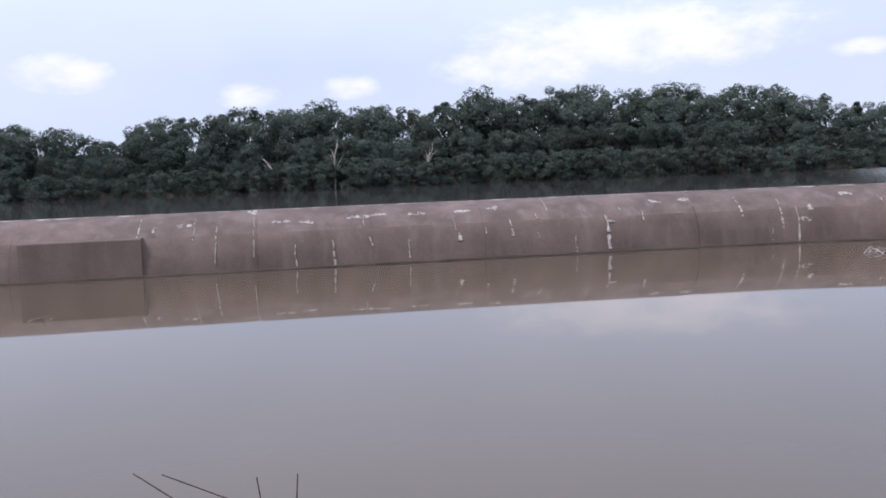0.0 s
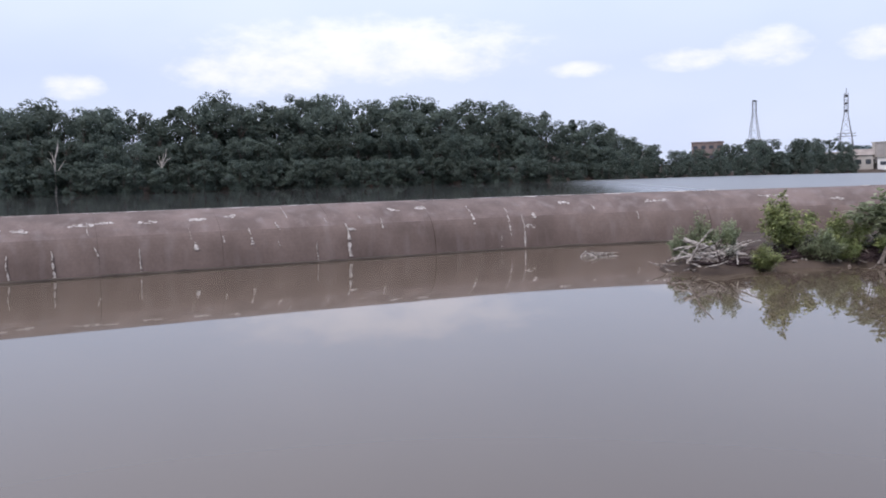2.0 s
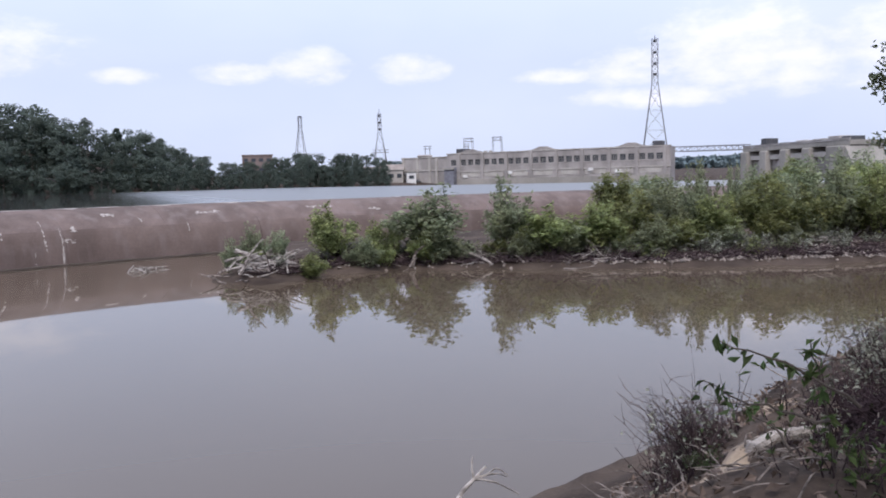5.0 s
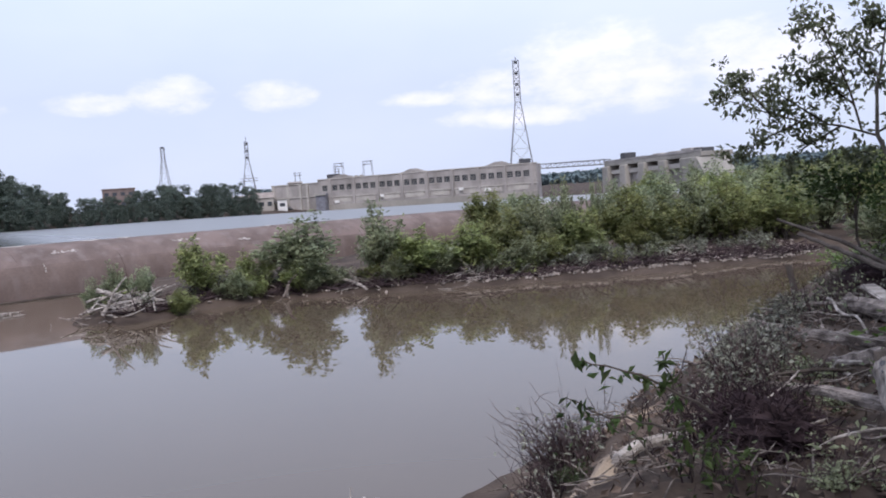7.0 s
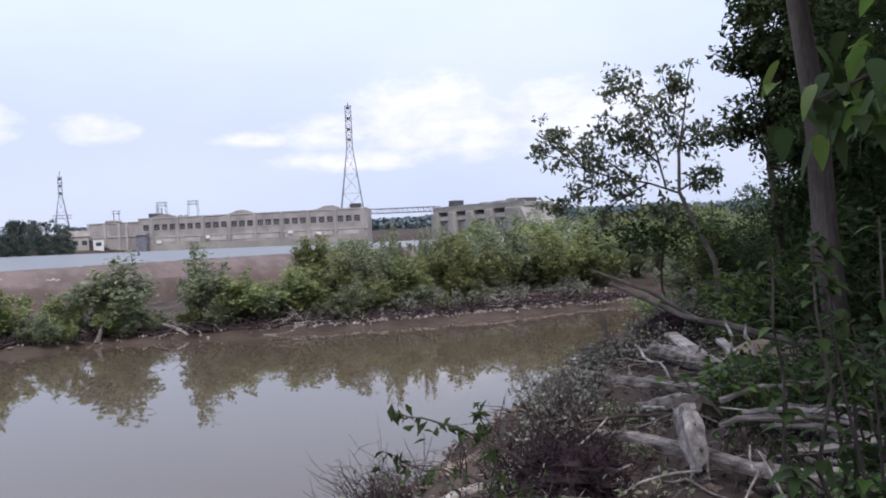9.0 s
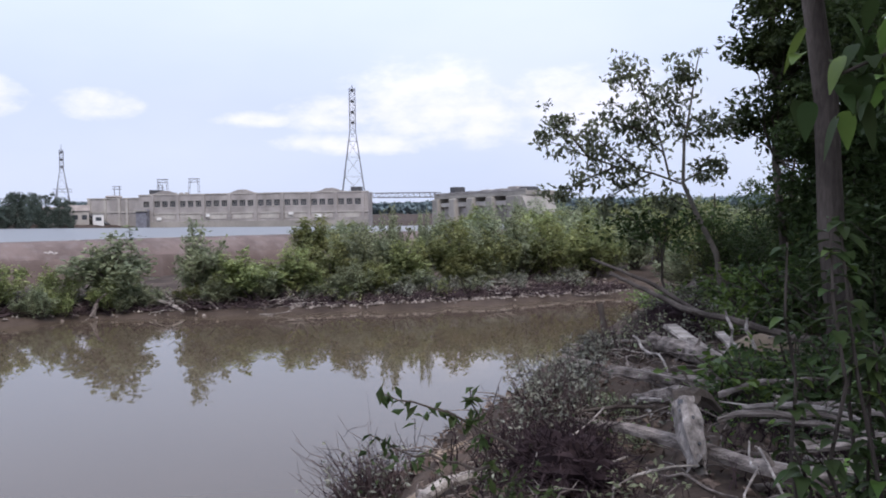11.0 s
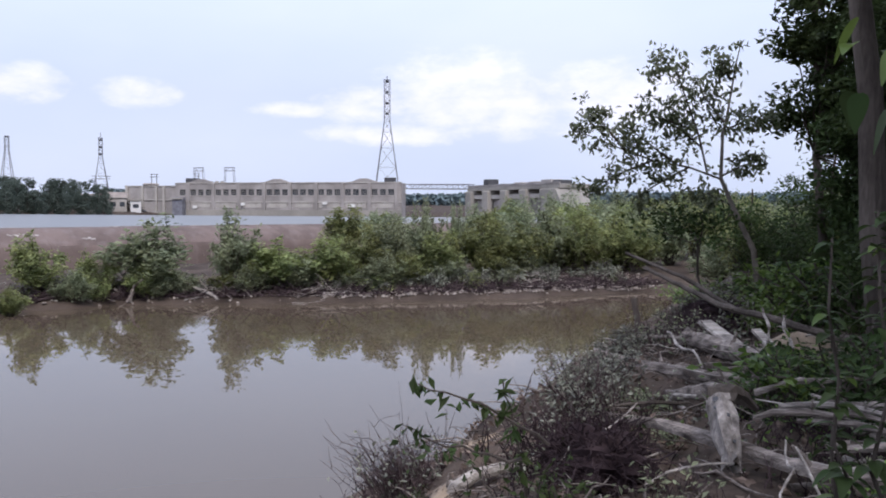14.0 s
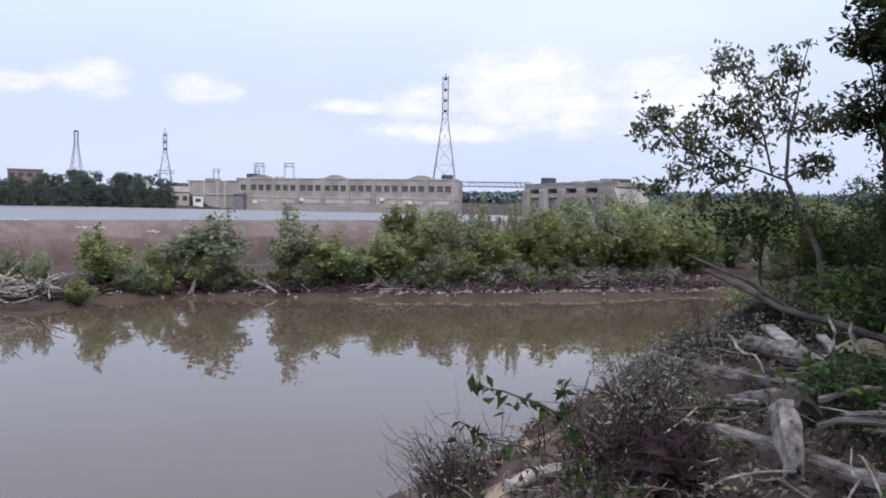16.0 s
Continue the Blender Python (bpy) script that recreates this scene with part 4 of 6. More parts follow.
def place(src, x, y, tall, base_h, label, category, group, wide=1.0, rng=RNG, sink=0.03):
    k = tall / base_h
    m = Matrix.Translation((x, y, float(height(x, y)) - sink)) @ Matrix.Rotation(rng.uniform(0, 6.28), 4, "Z") @ Matrix.Diagonal((k * wide, k * wide, k, 1))
    return tagged(copy_thing(src, m), label, category, group)


def discard(srcs):
    for src in srcs:
        for o in (*src.children, src):
            bpy.data.objects.remove(o)


green = [shrub_mesh("shrub", 100 + k, 3.4, 1.35, 24, 3100, 0.19, BUSH_LEAF, width=0.42, low=0.25, plume=0.17) for k in range(3)]
grey = [shrub_mesh("shrub", 110 + k, 3.4, 1.25, 23, 2900, 0.19, BUSH_LEAF2, width=0.42, low=0.25, plume=0.17) for k in range(3)]
irng = np.random.default_rng(31)
# (x, y, top height, width, green or grey)
HERO = [(26.2, 27.7, 2.35, 1.0, 1), (26.6, 26.6, 2.3, 0.9, 1), (25.9, 28.7, 1.7, 0.8, 1), (26.6, 24.75, 1.1, 1.1, 0), (29.9, 26.2, 3.3, 2.1, 0), (31.3, 24.6, 2.4, 1.4, 0), (33.0, 23.2, 3.75, 3.5, 1), (35.0, 20.2, 4.05, 2.2, 1),
        (35.9, 18.5, 2.95, 2.8, 0), (36.4, 16.7, 2.95, 2.3, 0), (38.0, 15.4, 3.05, 2.4, 0), (39.4, 14.8, 3.65, 2.2, 1), (41.0, 13.7, 4.35, 1.5, 1), (42.0, 13.4, 4.6, 1.4, 1), (42.4, 12.2, 5.0, 0.8, 1), (42.9, 10.5, 3.85, 2.6, 0),
        (45.6, 8.0, 4.6, 2.6, 1), (46.0, 6.2, 3.95, 2.5, 0), (47.4, 4.1, 3.95, 2.8, 0), (44.0, 9.3, 3.6, 2.4, 0), (44.2, 11.0, 3.9, 2.4, 1), (40.5, 12.5, 3.2, 2.3, 0), (48.5, 7.5, 4.2, 2.6, 0), (50.0, 3.5, 4.1, 2.8, 1),
        (37.3, 14.6, 1.7, 1.8, 1), (39.6, 12.0, 1.8, 1.8, 1), (41.8, 9.3, 1.7, 1.6, 1), (34.3, 18.9, 1.7, 1.5, 1), (35.3, 17.3, 1.6, 1.4, 1)]
ISLE = "leafy willow shrubs on the island"
for x, y, tall, wide, kind in HERO:
    src = (grey if kind else green)[int(irng.integers(3))]
    top = (tall - float(height(x, y))) * 1.12
    wide = wide / (1.9 * top / 3.4)
    place(src, x, y, top, 3.4, "grey-green willow shrub on the muddy island" if kind else "leafy yellow-green willow shrub on the muddy island", "shrub", ISLE, wide, irng)
count = 0
while count < 85:
    x, y = irng.uniform(30, 92), irng.uniform(-22, 30)
    d = float(polygon_distance(np.array([x]), np.array([y]), ISLAND)[0])
    if d < 2.2 or d > 14 or y > float(dam_y(x)) - 3 or (x < 47 and d < 3) or x < 2.25 * y:
        continue
    kind = int(irng.random() < 0.45)
    tall = irng.uniform(2.2, 3.6) + (0.6 if x > 50 else 0)
    place((grey if kind else green)[int(irng.integers(3))], x, y, tall, 3.4, "grey-green willow shrub in the island thicket" if kind else "yellow-green willow shrub in the island thicket", "shrub", ISLE, irng.uniform(1.0, 1.4), irng)
    count += 1
# lower grey growth filling in between the tall shrubs
for k in range(34):
    u = irng.uniform(2.5, 27)
    x, y = np.interp(u, (0, 8, 16, 22, 27), (27.5, 32.5, 36.5, 40.5, 43.5)), np.interp(u, (0, 8, 16, 22, 27), (26.2, 21.8, 15.6, 11.2, 8.2))
    x, y = float(x + irng.uniform(-0.3, 1.3)), float(y + irng.uniform(-0.3, 0.9))
    place(grey[k % 3] if k % 3 else green[k % 2], x, y, irng.uniform(0.9, 1.9), 3.4, "low grey-green willow growth between taller shrubs", "shrub", ISLE, irng.uniform(1.2, 1.9), irng)
# low growth along the shore
low_src = [shrub_mesh("shrub", 130 + k, 0.9, 0.7, 12, 520, 0.12, (BUSH_LEAF2, DRY_LEAF, BUSH_LEAF)[k], low=0.05) for k in range(3)]
shore_line = np.array([p for p in ISLAND[1:11]], float)
shore_s = np.r_[0, np.cumsum(np.hypot(*np.diff(shore_line, axis=0).T))]


def shore_at(s, inland):
    x, y = np.interp(s, shore_s, shore_line[:, 0]), np.interp(s, shore_s, shore_line[:, 1])
    x2, y2 = np.interp(s + 0.5, shore_s, shore_line[:, 0]), np.interp(s + 0.5, shore_s, shore_line[:, 1])
    d = math.hypot(x2 - x, y2 - y) + 1e-6
    return float(x - (y2 - y) / d * inland), float(y + (x2 - x) / d * inland)


for k in range(75):
    x, y = shore_at(irng.uniform(1, shore_s[-1] - 1), irng.uniform(1.3, 3.0))
    which = int(irng.choice(3, p=(0.25, 0.65, 0.10)))
    place(low_src[which], x, y, irng.uniform(0.5, 1.1), 0.9, ("low grey-green weed on the island mud", "dry brown-grey weed on the island mud", "low leafy weed on the island mud")[which], "weed", "low weeds on the island", irng.uniform(0.8, 1.4), irng)


# ---- driftwood ----
def log(name, label, pts, radii, mat=DRIFT, sides=9, category="log", group="driftwood", stubs=0, rough=0.12, seed=0, kind_end=True):
    """A weathered log along a polyline, split and uneven, with broken stubs."""
    rng = np.random.default_rng(seed + 500)
    pts = np.asarray(pts, float)
    k = max(8, int(np.sum(np.linalg.norm(np.diff(pts, axis=0), axis=1)) / 0.16))
    s = np.r_[0, np.cumsum(np.linalg.norm(np.diff(pts, axis=0), axis=1))]
    q = np.linspace(0, s[-1], min(k, 40))
    fine = np.stack([np.interp(q, s, pts[:, i]) for i in range(3)], 1)
    rad = np.interp(q, s, np.interp(np.linspace(0, 1, len(pts)), np.linspace(0, 1, len(radii)), radii))
    fine[1:-1] += rng.normal(0, 0.12, (len(fine) - 2, 3)) * rad[1:-1, None]
    t = thing(name, label, category, group)
    grooves = 1 + rough * rng.uniform(-1, 1, sides)
    v, f = tube(fine, rad, sides, rough * 0.35, rng)
    v = np.array(v).reshape(len(fine), sides, 3)
    v = fine[:, None] + (v - fine[:, None]) * grooves[None, :, None]
    v[0] += rng.normal(0, 0.35, (sides, 3)) * rad[0]
    v[-1] += rng.normal(0, 0.35, (sides, 3)) * rad[-1]
    mesh_part("trunk", v.reshape(-1, 3).tolist(), f, mat, t)
    for j in range(stubs):
        i = int(rng.integers(2, len(fine) - 2))
        d = rng.normal(0, 1, 3)
        d[2] = abs(d[2])
        d = d / np.linalg.norm(d) * min(rad[i], 0.05) * rng.uniform(2, 5)
        mesh_part("stub", *tube([fine[i], fine[i] + d * 0.6, fine[i] + d + rng.normal(0, 0.2, 3) * rad[i]], [min(rad[i], 0.05) * 0.5, min(rad[i], 0.05) * 0.38, min(rad[i], 0.05) * 0.16], 6, 0.1, rng), mat, t)
    return t


def sticks(name, label, centre, spread, n, length, r, mat, category="driftwood", flat=0.25, seed=0, group="", rise=0.15):
    """A heap of loose sticks, each its own part."""
    rng = np.random.default_rng(seed + 900)
    t = thing(name, label, category, group)
    for k in range(n):
        x, y = centre[0] + rng.normal(0, spread[0]), centre[1] + rng.normal(0, spread[1])
        z = float(height(x, y)) + rng.uniform(0.0, rise)
        w, e, ln = rng.uniform(0, 2 * math.pi), rng.normal(0, flat), length * rng.uniform(0.5, 1.4)
        d = np.array([math.cos(w) * math.cos(e), math.sin(w) * math.cos(e), abs(math.sin(e))]) * ln / 2
        c = np.array([x, y, z + abs(d[2])])
        mesh_part("stick", *tube(curve(c - d, c + d, rng.normal(0, 0.04) * ln, 0.02 * ln, 5, rng), np.linspace(r * rng.uniform(0.7, 1.4), r * 0.4, 5), 5, 0.1, rng), mat, t)
    return t


sticks("stick_pile", "bleached driftwood sticks piled on the island tip", (25.9, 26.4), (0.75, 0.6), 38, 1.3, 0.05, DRIFTP, seed=1, group="driftwood piles", flat=0.35, rise=0.5)
sticks("stick_pile", "brown driftwood sticks piled on the island tip", (26.2, 26.6), (0.9, 0.8), 34, 1.2, 0.05, DRIFT, seed=2, group="driftwood piles", flat=0.3, rise=0.35)
log("log", "bleached log leaning on the island stick pile", [(25.0, 27.4, 1.25), (25.7, 26.4, 0.8), (26.3, 25.3, 0.2)], (0.08, 0.11, 0.08), DRIFTP, seed=1)
log("log", "bleached crooked log on the island shore", [(32.9, 21.8, 0.55), (33.0, 21.0, 0.62), (33.2, 20.4, 0.35), (33.0, 19.9, 0.15)], (0.05, 0.075, 0.08, 0.05), DRIFTP, stubs=2, seed=2)
log("root_snag", "pale upturned root snag on the island shore", [(37.2, 16.3, 0.3), (37.3, 15.9, 0.75), (37.2, 15.6, 0.95), (37.3, 15.2, 0.7)], (0.1, 0.09, 0.07, 0.03), DRIFTP, stubs=4, seed=3, category="snag")
log("root_snag", "dark upturned root snag among the shrubs", [(31.2, 23.0, 0.1), (31.3, 22.8, 0.8), (31.5, 22.5, 1.05)], (0.09, 0.07, 0.03), DRIFT, stubs=5, seed=4, category="snag")
for k in range(13):
    x, y = shore_at(irng.uniform(2, shore_s[-1] - 2), irng.uniform(0.9, 2.4))
    sticks("stick_pile", "scattered grey-brown driftwood sticks on the island mud", (x, y), (0.9, 0.6), 13, 1.2, 0.022, (DRIFT, TWIG, DRIFTP)[k % 3], seed=20 + k, group="driftwood piles", flat=0.3, rise=0.25)
wet = thing("floating_debris", "tangle of broken branches lying in the shallow pool", "driftwood")
for k in range(14):
    c = np.array([26.0, 34.8, 0.03]) + irng.normal(0, 1, 3) * (0.45, 0.3, 0.03)
    d = np.array([irng.normal(0, 0.4), irng.normal(0, 0.3), abs(irng.normal(0, 0.15))])
    mesh_part("stick", *tube(curve(c - d * (1, 1, 0.2), c + d, 0.04, 0.02, 5, irng), np.linspace(0.035, 0.012, 5), 5), DRIFTP, wet)
wet = thing("floating_debris", "small twig tangle breaking the still water", "driftwood")
for k in range(5):
    c = np.array([-8.0, 29.5, 0.0]) + irng.normal(0, 1, 3) * (0.12, 0.1, 0.02)
    d = np.array([irng.normal(0, 0.15), irng.normal(0, 0.1), abs(irng.normal(0, 0.1))])
    mesh_part("stick", *tube(curve(c - d * (1, 1, 0), c + d, 0.02, 0.01, 4, irng), np.linspace(0.014, 0.006, 4), 4), DRIFT, wet)
# gravel spread on the island shore
ico = [(1, 0, 0), (-1, 0, 0), (0, 1, 0), (0, -1, 0), (0, 0, 1), (0, 0, -1)]
ico_f = [(0, 2, 4), (2, 1, 4), (1, 3, 4), (3, 0, 4), (2, 0, 5), (1, 2, 5), (3, 1, 5), (0, 3, 5)]
pieces, stones = [], []
for k in range(2600):
    x, y = shore_at(irng.uniform(shore_s[5], shore_s[-1]) if k % 3 else irng.uniform(3, shore_s[-1]), abs(irng.normal(1.2, 0.9)) + 0.25)
    r = irng.uniform(0.03, 0.11)
    stones.append((x, y, r))
stones = np.array(stones)
for (x, y, r), z in zip(stones, height(stones[:, 0], stones[:, 1])):
    c = np.array([x, y, z + r * 0.2])
    pieces.append(([c + np.array(p) * r * irng.uniform(0.6, 1.2, 3) for p in ico], ico_f))
gravel = mesh_part("gravel", *merge(pieces), STONE)
tagged(gravel, "scattered pale stones on the island shore", "gravel", kind="stuff")
# wrack: fine broken sticks and stalks strewn along the island shore
wrack, feet = [], []
for k in range(2800):
    x, y = shore_at(irng.uniform(0.5, shore_s[-1]), 0.5 + abs(irng.normal(0.5, 0.8)))
    w, ln, e = irng.uniform(0, 6.28), irng.uniform(0.2, 1.1), abs(irng.normal(0, 0.35))
    feet.append((x, y, math.cos(w) * math.cos(e) * ln, math.sin(w) * math.cos(e) * ln, math.sin(e) * ln))
feet = np.array(feet)
for f, z in zip(feet, height(feet[:, 0], feet[:, 1])):
    p = np.array([f[0], f[1], z + 0.02])
    q = p + f[2:]
    wrack.append(tube(curve(p, q, 0.03, 0.015, 4, irng), [0.024, 0.02, 0.014, 0.006], 4))
tagged(mesh_part("wrack", *merge(wrack), TWIG), "dark broken sticks and stalks washed up along the island shore", "wrack", kind="stuff")
discard(low_src)

# ---- near bank ----
brng = np.random.default_rng(77)


def gz(x, y):
    return float(height(x, y))


LOGS = "driftwood heap on the bank"
log("log", "long weathered grey log across the bank", [(7.65, 1.03, 2.31), (7.3, 0.63, 2.35), (7.0, 0.27, 2.36), (6.7, -0.06, 2.335), (6.4, -0.46, 2.33), (6.2, -0.85, 2.32)], (0.03, 0.045, 0.055, 0.055, 0.05, 0.05), group=LOGS, stubs=1, seed=11)
log("log", "thick weathered grey log with a split end", [(10.65, 1.45, 2.30), (10.2, 0.96, 2.27), (9.8, 0.53, 2.29), (9.5, 0.08, 2.30), (9.3, -0.5, 2.3)], (0.05, 0.085, 0.095, 0.085), group=LOGS, stubs=2, seed=12)
log("log", "short thick grey log lying on the heap", [(11.45, 0.52, 2.42), (10.9, 0.13, 2.39), (10.3, -0.25, 2.36)], (0.08, 0.115, 0.10), group=LOGS, stubs=3, seed=13)
log("log", "long thin dark log leaning out over the water", [(14.4, 1.17, 3.05), (13.6, 0.64, 2.87), (12.6, 0.04, 2.67), (12.0, -0.55, 2.60), (11.6, -0.96, 2.50), (11.5, -1.30, 2.46), (11.4, -2.2, 2.40)], (0.028, 0.036, 0.046, 0.05, 0.055, 0.055), BARK, group=LOGS, stubs=2, seed=14)
log("log", "short grey log stub on the heap", [(9.1, 0.62, 2.2), (8.7, 0.28, 2.34), (8.45, 0.1, 2.38)], (0.05, 0.08, 0.07), group=LOGS, seed=15)
log("fallen_branch", "dark leaning branch behind the log heap", [(14.9, 1.5, 3.25), (13.8, 0.55, 2.95), (13.0, -0.1, 2.6)], (0.02, 0.03, 0.035), BARK, group=LOGS, category="branch", seed=16)
# hollow stump end with a gnawed hole
stub = thing("hollow_log", "pale grey hollow log stub pitted with holes", "log", LOGS)
ax = curve((6.88, 0.19, 2.66), (6.58, 0.10, 2.30), 0.0, 0.0, 9)
prof = [0.075, 0.086, 0.09, 0.092, 0.09, 0.088, 0.08, 0.066, 0.04]
v, f = tube(ax, prof, 14, 0.12, brng, False)
ridge = 1 + 0.16 * np.sin(np.arange(14) * 2.3) + brng.normal(0, 0.07, 14)
v = [ax[j // 14] + (np.array(p) - ax[j // 14]) * ridge[j % 14] for j, p in enumerate(v)]
vi, fi = tube(ax, np.array(prof) * 0.74, 14, 0.05, brng, False)
v[-14:] = [p + np.array([brng.normal(0, 0.03), brng.normal(0, 0.03), brng.uniform(-0.05, 0.05)]) for p in v[-14:]]
mesh_part("shell", v, f, STUMP, stub)
mesh_part("hollow", vi, [q[::-1] for q in fi], BARK, stub, "dark rotten inside")
mesh_part("head", *tube([(6.85, 0.18, 2.62), (6.90, 0.18, 2.67), (6.97, 0.14, 2.69), (7.06, 0.05, 2.65), (7.12, -0.06, 2.55)], [0.07, 0.075, 0.07, 0.055, 0.02], 10, 0.4, brng), BARK, stub, "cracked grey upper end")
# dark plugs on the shell: beetle holes with their inner shade as colour
for a, h in ((0.22, 0.018), (0.45, 0.012), (0.62, 0.014), (0.36, 0.01), (0.75, 0.01)):
    i = int(a * 8)
    out = np.array([-0.70, 0.19 + 0.5 * math.sin(a * 40), 0.685])
    out /= np.linalg.norm(out)
    c = ax[i] + out * prof[i] * 0.9
    mesh_part("beetle_hole", *tube([c, c + out * prof[i] * 0.13], [h * 1.2, h * 1.2], 8), DARKST, stub)


def plank(p, q, w, th, label):
    p, q = Vector(p), Vector(q)
    t = thing("split_plank", label, "plank", LOGS)
    d = q - p
    m = Matrix.Translation(p) @ d.to_track_quat("X", "Z").to_matrix().to_4x4()
    bm = box(bmesh.new(), 0, d.length, -w / 2, w / 2, -th / 2, th / 2, th * 0.2)
    for vv in bm.verts:
        vv.co += Vector(brng.normal(0, th * 0.15, 3))
    bm.transform(m)
    part("board", bm, DRIFTP, t)


plank((11.45, 0.28, 2.60), (10.55, -0.10, 2.42), 0.16, 0.06, "bleached split plank jutting from the log heap")
plank((10.9, 0.05, 2.52), (10.3, -0.26, 2.40), 0.10, 0.04, "pale splintered plank on the log heap")
plank((10.8, -0.25, 2.62), (10.2, -0.5, 2.4), 0.10, 0.04, "grey splintered plank on the log heap")
log("stake", "dark upright broken stake at the bank edge", [(13.4, 1.1, 1.6), (13.5, 1.19, 2.21), (13.52, 1.25, 2.66)], (0.06, 0.05, 0.04), BARK, category="stake", group="", seed=17)
for p, q, r, lab in (((12.3, 1.2, 2.3), (10.9, 0.2, 2.42), 0.025, "thin grey branch across the log heap"), ((11.3, 0.7, 2.5), (10.1, 0.3, 2.3), 0.018, "crooked thin grey branch on the heap"),
                     ((10.5, -0.3, 2.9), (10.2, -0.35, 2.4), 0.02, "upright broken branch in the heap"), ((10.3, -0.5, 2.85), (10.1, -0.55, 2.4), 0.022, "curved upright branch in the heap"),
                     ((7.5, 0.95, 2.1), (6.9, 0.75, 1.6), 0.018, "thin pale stick leaning on the bank"), ((6.6, 0.62, 2.2), (5.8, 0.6, 2.2), 0.009, "thin grey stick on the bank"),
                     ((6.75, 0.45, 2.22), (6.1, -0.1, 2.26), 0.010, "thin grey stick below the hollow log"), ((6.5, -0.2, 2.5), (5.6, -0.12, 2.22), 0.009, "bowed thin stick beside the hollow log"),
                     ((7.9, -0.5, 2.5), (7.3, -1.4, 2.45), 0.03, "grey branch under the creepers"), ((7.4, -0.35, 2.42), (6.9, -1.6, 2.40), 0.025, "grey branch under the creepers"),
                     ((6.9, -0.5, 2.36), (6.6, -1.5, 2.42), 0.035, "grey branch under the creepers"), ((8.9, 0.9, 2.1), (7.9, 0.35, 2.45), 0.02, "reddish bare stick on the bank")):
    log("fallen_branch", lab, curve(p, q, 0.03, 0.03, 5, brng), (r * 0.7, r, r * 0.6), (DRIFT, DRIFTP)[int(brng.random() < 0.5)], sides=6, category="branch", group="fallen branches", stubs=2, seed=int(brng.integers(1000)))
# pale forked driftwood by the water
log("fallen_branch", "smooth pale bent branch on the sandy bank", [(5.45, 2.05, 1.85), (5.75, 1.98, 2.0), (6.0, 1.86, 2.02), (6.15, 1.8, 2.18), (6.5, 1.5, 2.2), (6.9, 1.3, 2.16)], (0.035, 0.045, 0.05, 0.045, 0.04, 0.025), DRIFTP, sides=8, category="branch", group="fallen branches", stubs=2, seed=41)
log("fallen_branch", "pale short branch on the sandy bank", [(5.3, 2.35, 1.75), (5.8, 2.1, 1.9), (6.05, 1.85, 1.98)], (0.02, 0.03, 0.03), DRIFTP, sides=7, category="branch", group="fallen branches", seed=42)
log("fallen_branch", "bleached forked branch reaching from the shallows", [(7.1, 5.0, 0.6), (7.6, 5.05, 0.78), (7.95, 5.0, 0.93)], (0.03, 0.025, 0.012), DRIFTP, sides=6, category="branch", group="fallen branches", stubs=0, seed=43)
for q in ((8.15, 4.85, 0.80), (8.3, 4.95, 0.72), (7.85, 5.1, 1.05), (8.2, 4.75, 0.6)):
    log("fallen_branch", "thin bleached twig fork at the waterline", curve((7.75, 5.03, 0.85), q, 0.05, 0.02, 4, brng), (0.014, 0.01, 0.005), DRIFTP, sides=5, category="branch", group="fallen branches", seed=44)
log("fallen_branch", "bleached branch foot resting on the shore mud", [(6.6, 4.6, gz(6.6, 4.6)), (6.9, 4.85, 0.55), (7.15, 5.02, 0.62)], (0.03, 0.032, 0.03), DRIFTP, sides=6, category="branch", group="fallen branches", seed=45)


def brush(name, label, centre, foot, tall, n, r, mat, lean=(0, 0), seed=0, leaf_mat=None, n_leaf=0, leaf=0.05, category="brush", spread=1.0, group=""):
    """A tangle of arching dry twigs from one patch of ground, with or without leaves."""
    rng = np.random.default_rng(seed + 300)
    t = thing(name, label, category, group)
    twigs, pts = [], []
    for k in range(n):
        x, y = centre[0] + rng.normal(0, foot[0]), centre[1] + rng.normal(0, foot[1])
        z = gz(x, y) - 0.05
        h = tall * rng.uniform(0.35, 1.05)
        e = np.array([x + lean[0] * h + rng.normal(0, 0.32) * h * spread, y + lean[1] * h + rng.normal(0, 0.32) * h * spread, z + h])
        c = curve((x, y, z), e, 0.12 * h * rng.random(), 0.03 * h, 6, rng)
        twigs.append(tube(c, np.linspace(r * rng.uniform(0.6, 1.3), r * 0.25, 6), 4, 0, rng))
        for j in range(2):
            i = int(rng.integers(2, 5))
            twigs.append(tube(curve(c[i], c[i] + rng.normal(0, 0.22, 3) * h + (0, 0, 0.1 * h), 0, 0.01, 4, rng), [r * 0.5, r * 0.4, r * 0.3, r * 0.15], 3, 0, rng))
        if n_leaf:
            m = max(1, n_leaf // n)
            u = rng.uniform(1.2, 5, m)
            i = np.clip(u.astype(int), 0, 4)
            pts.append(c[i] + (c[i + 1] - c[i]) * (u - i)[:, None] + rng.normal(0, 0.10, (m, 3)) * tall * 0.7)
    tagged(mesh_part("twig", *merge(twigs), mat, t), kind="stuff")
    if n_leaf:
        tagged(mesh_part("foliage", *leaves(np.concatenate(pts), leaf, leaf * 0.5, rng, 0.1), leaf_mat, t), kind="stuff")
    return t


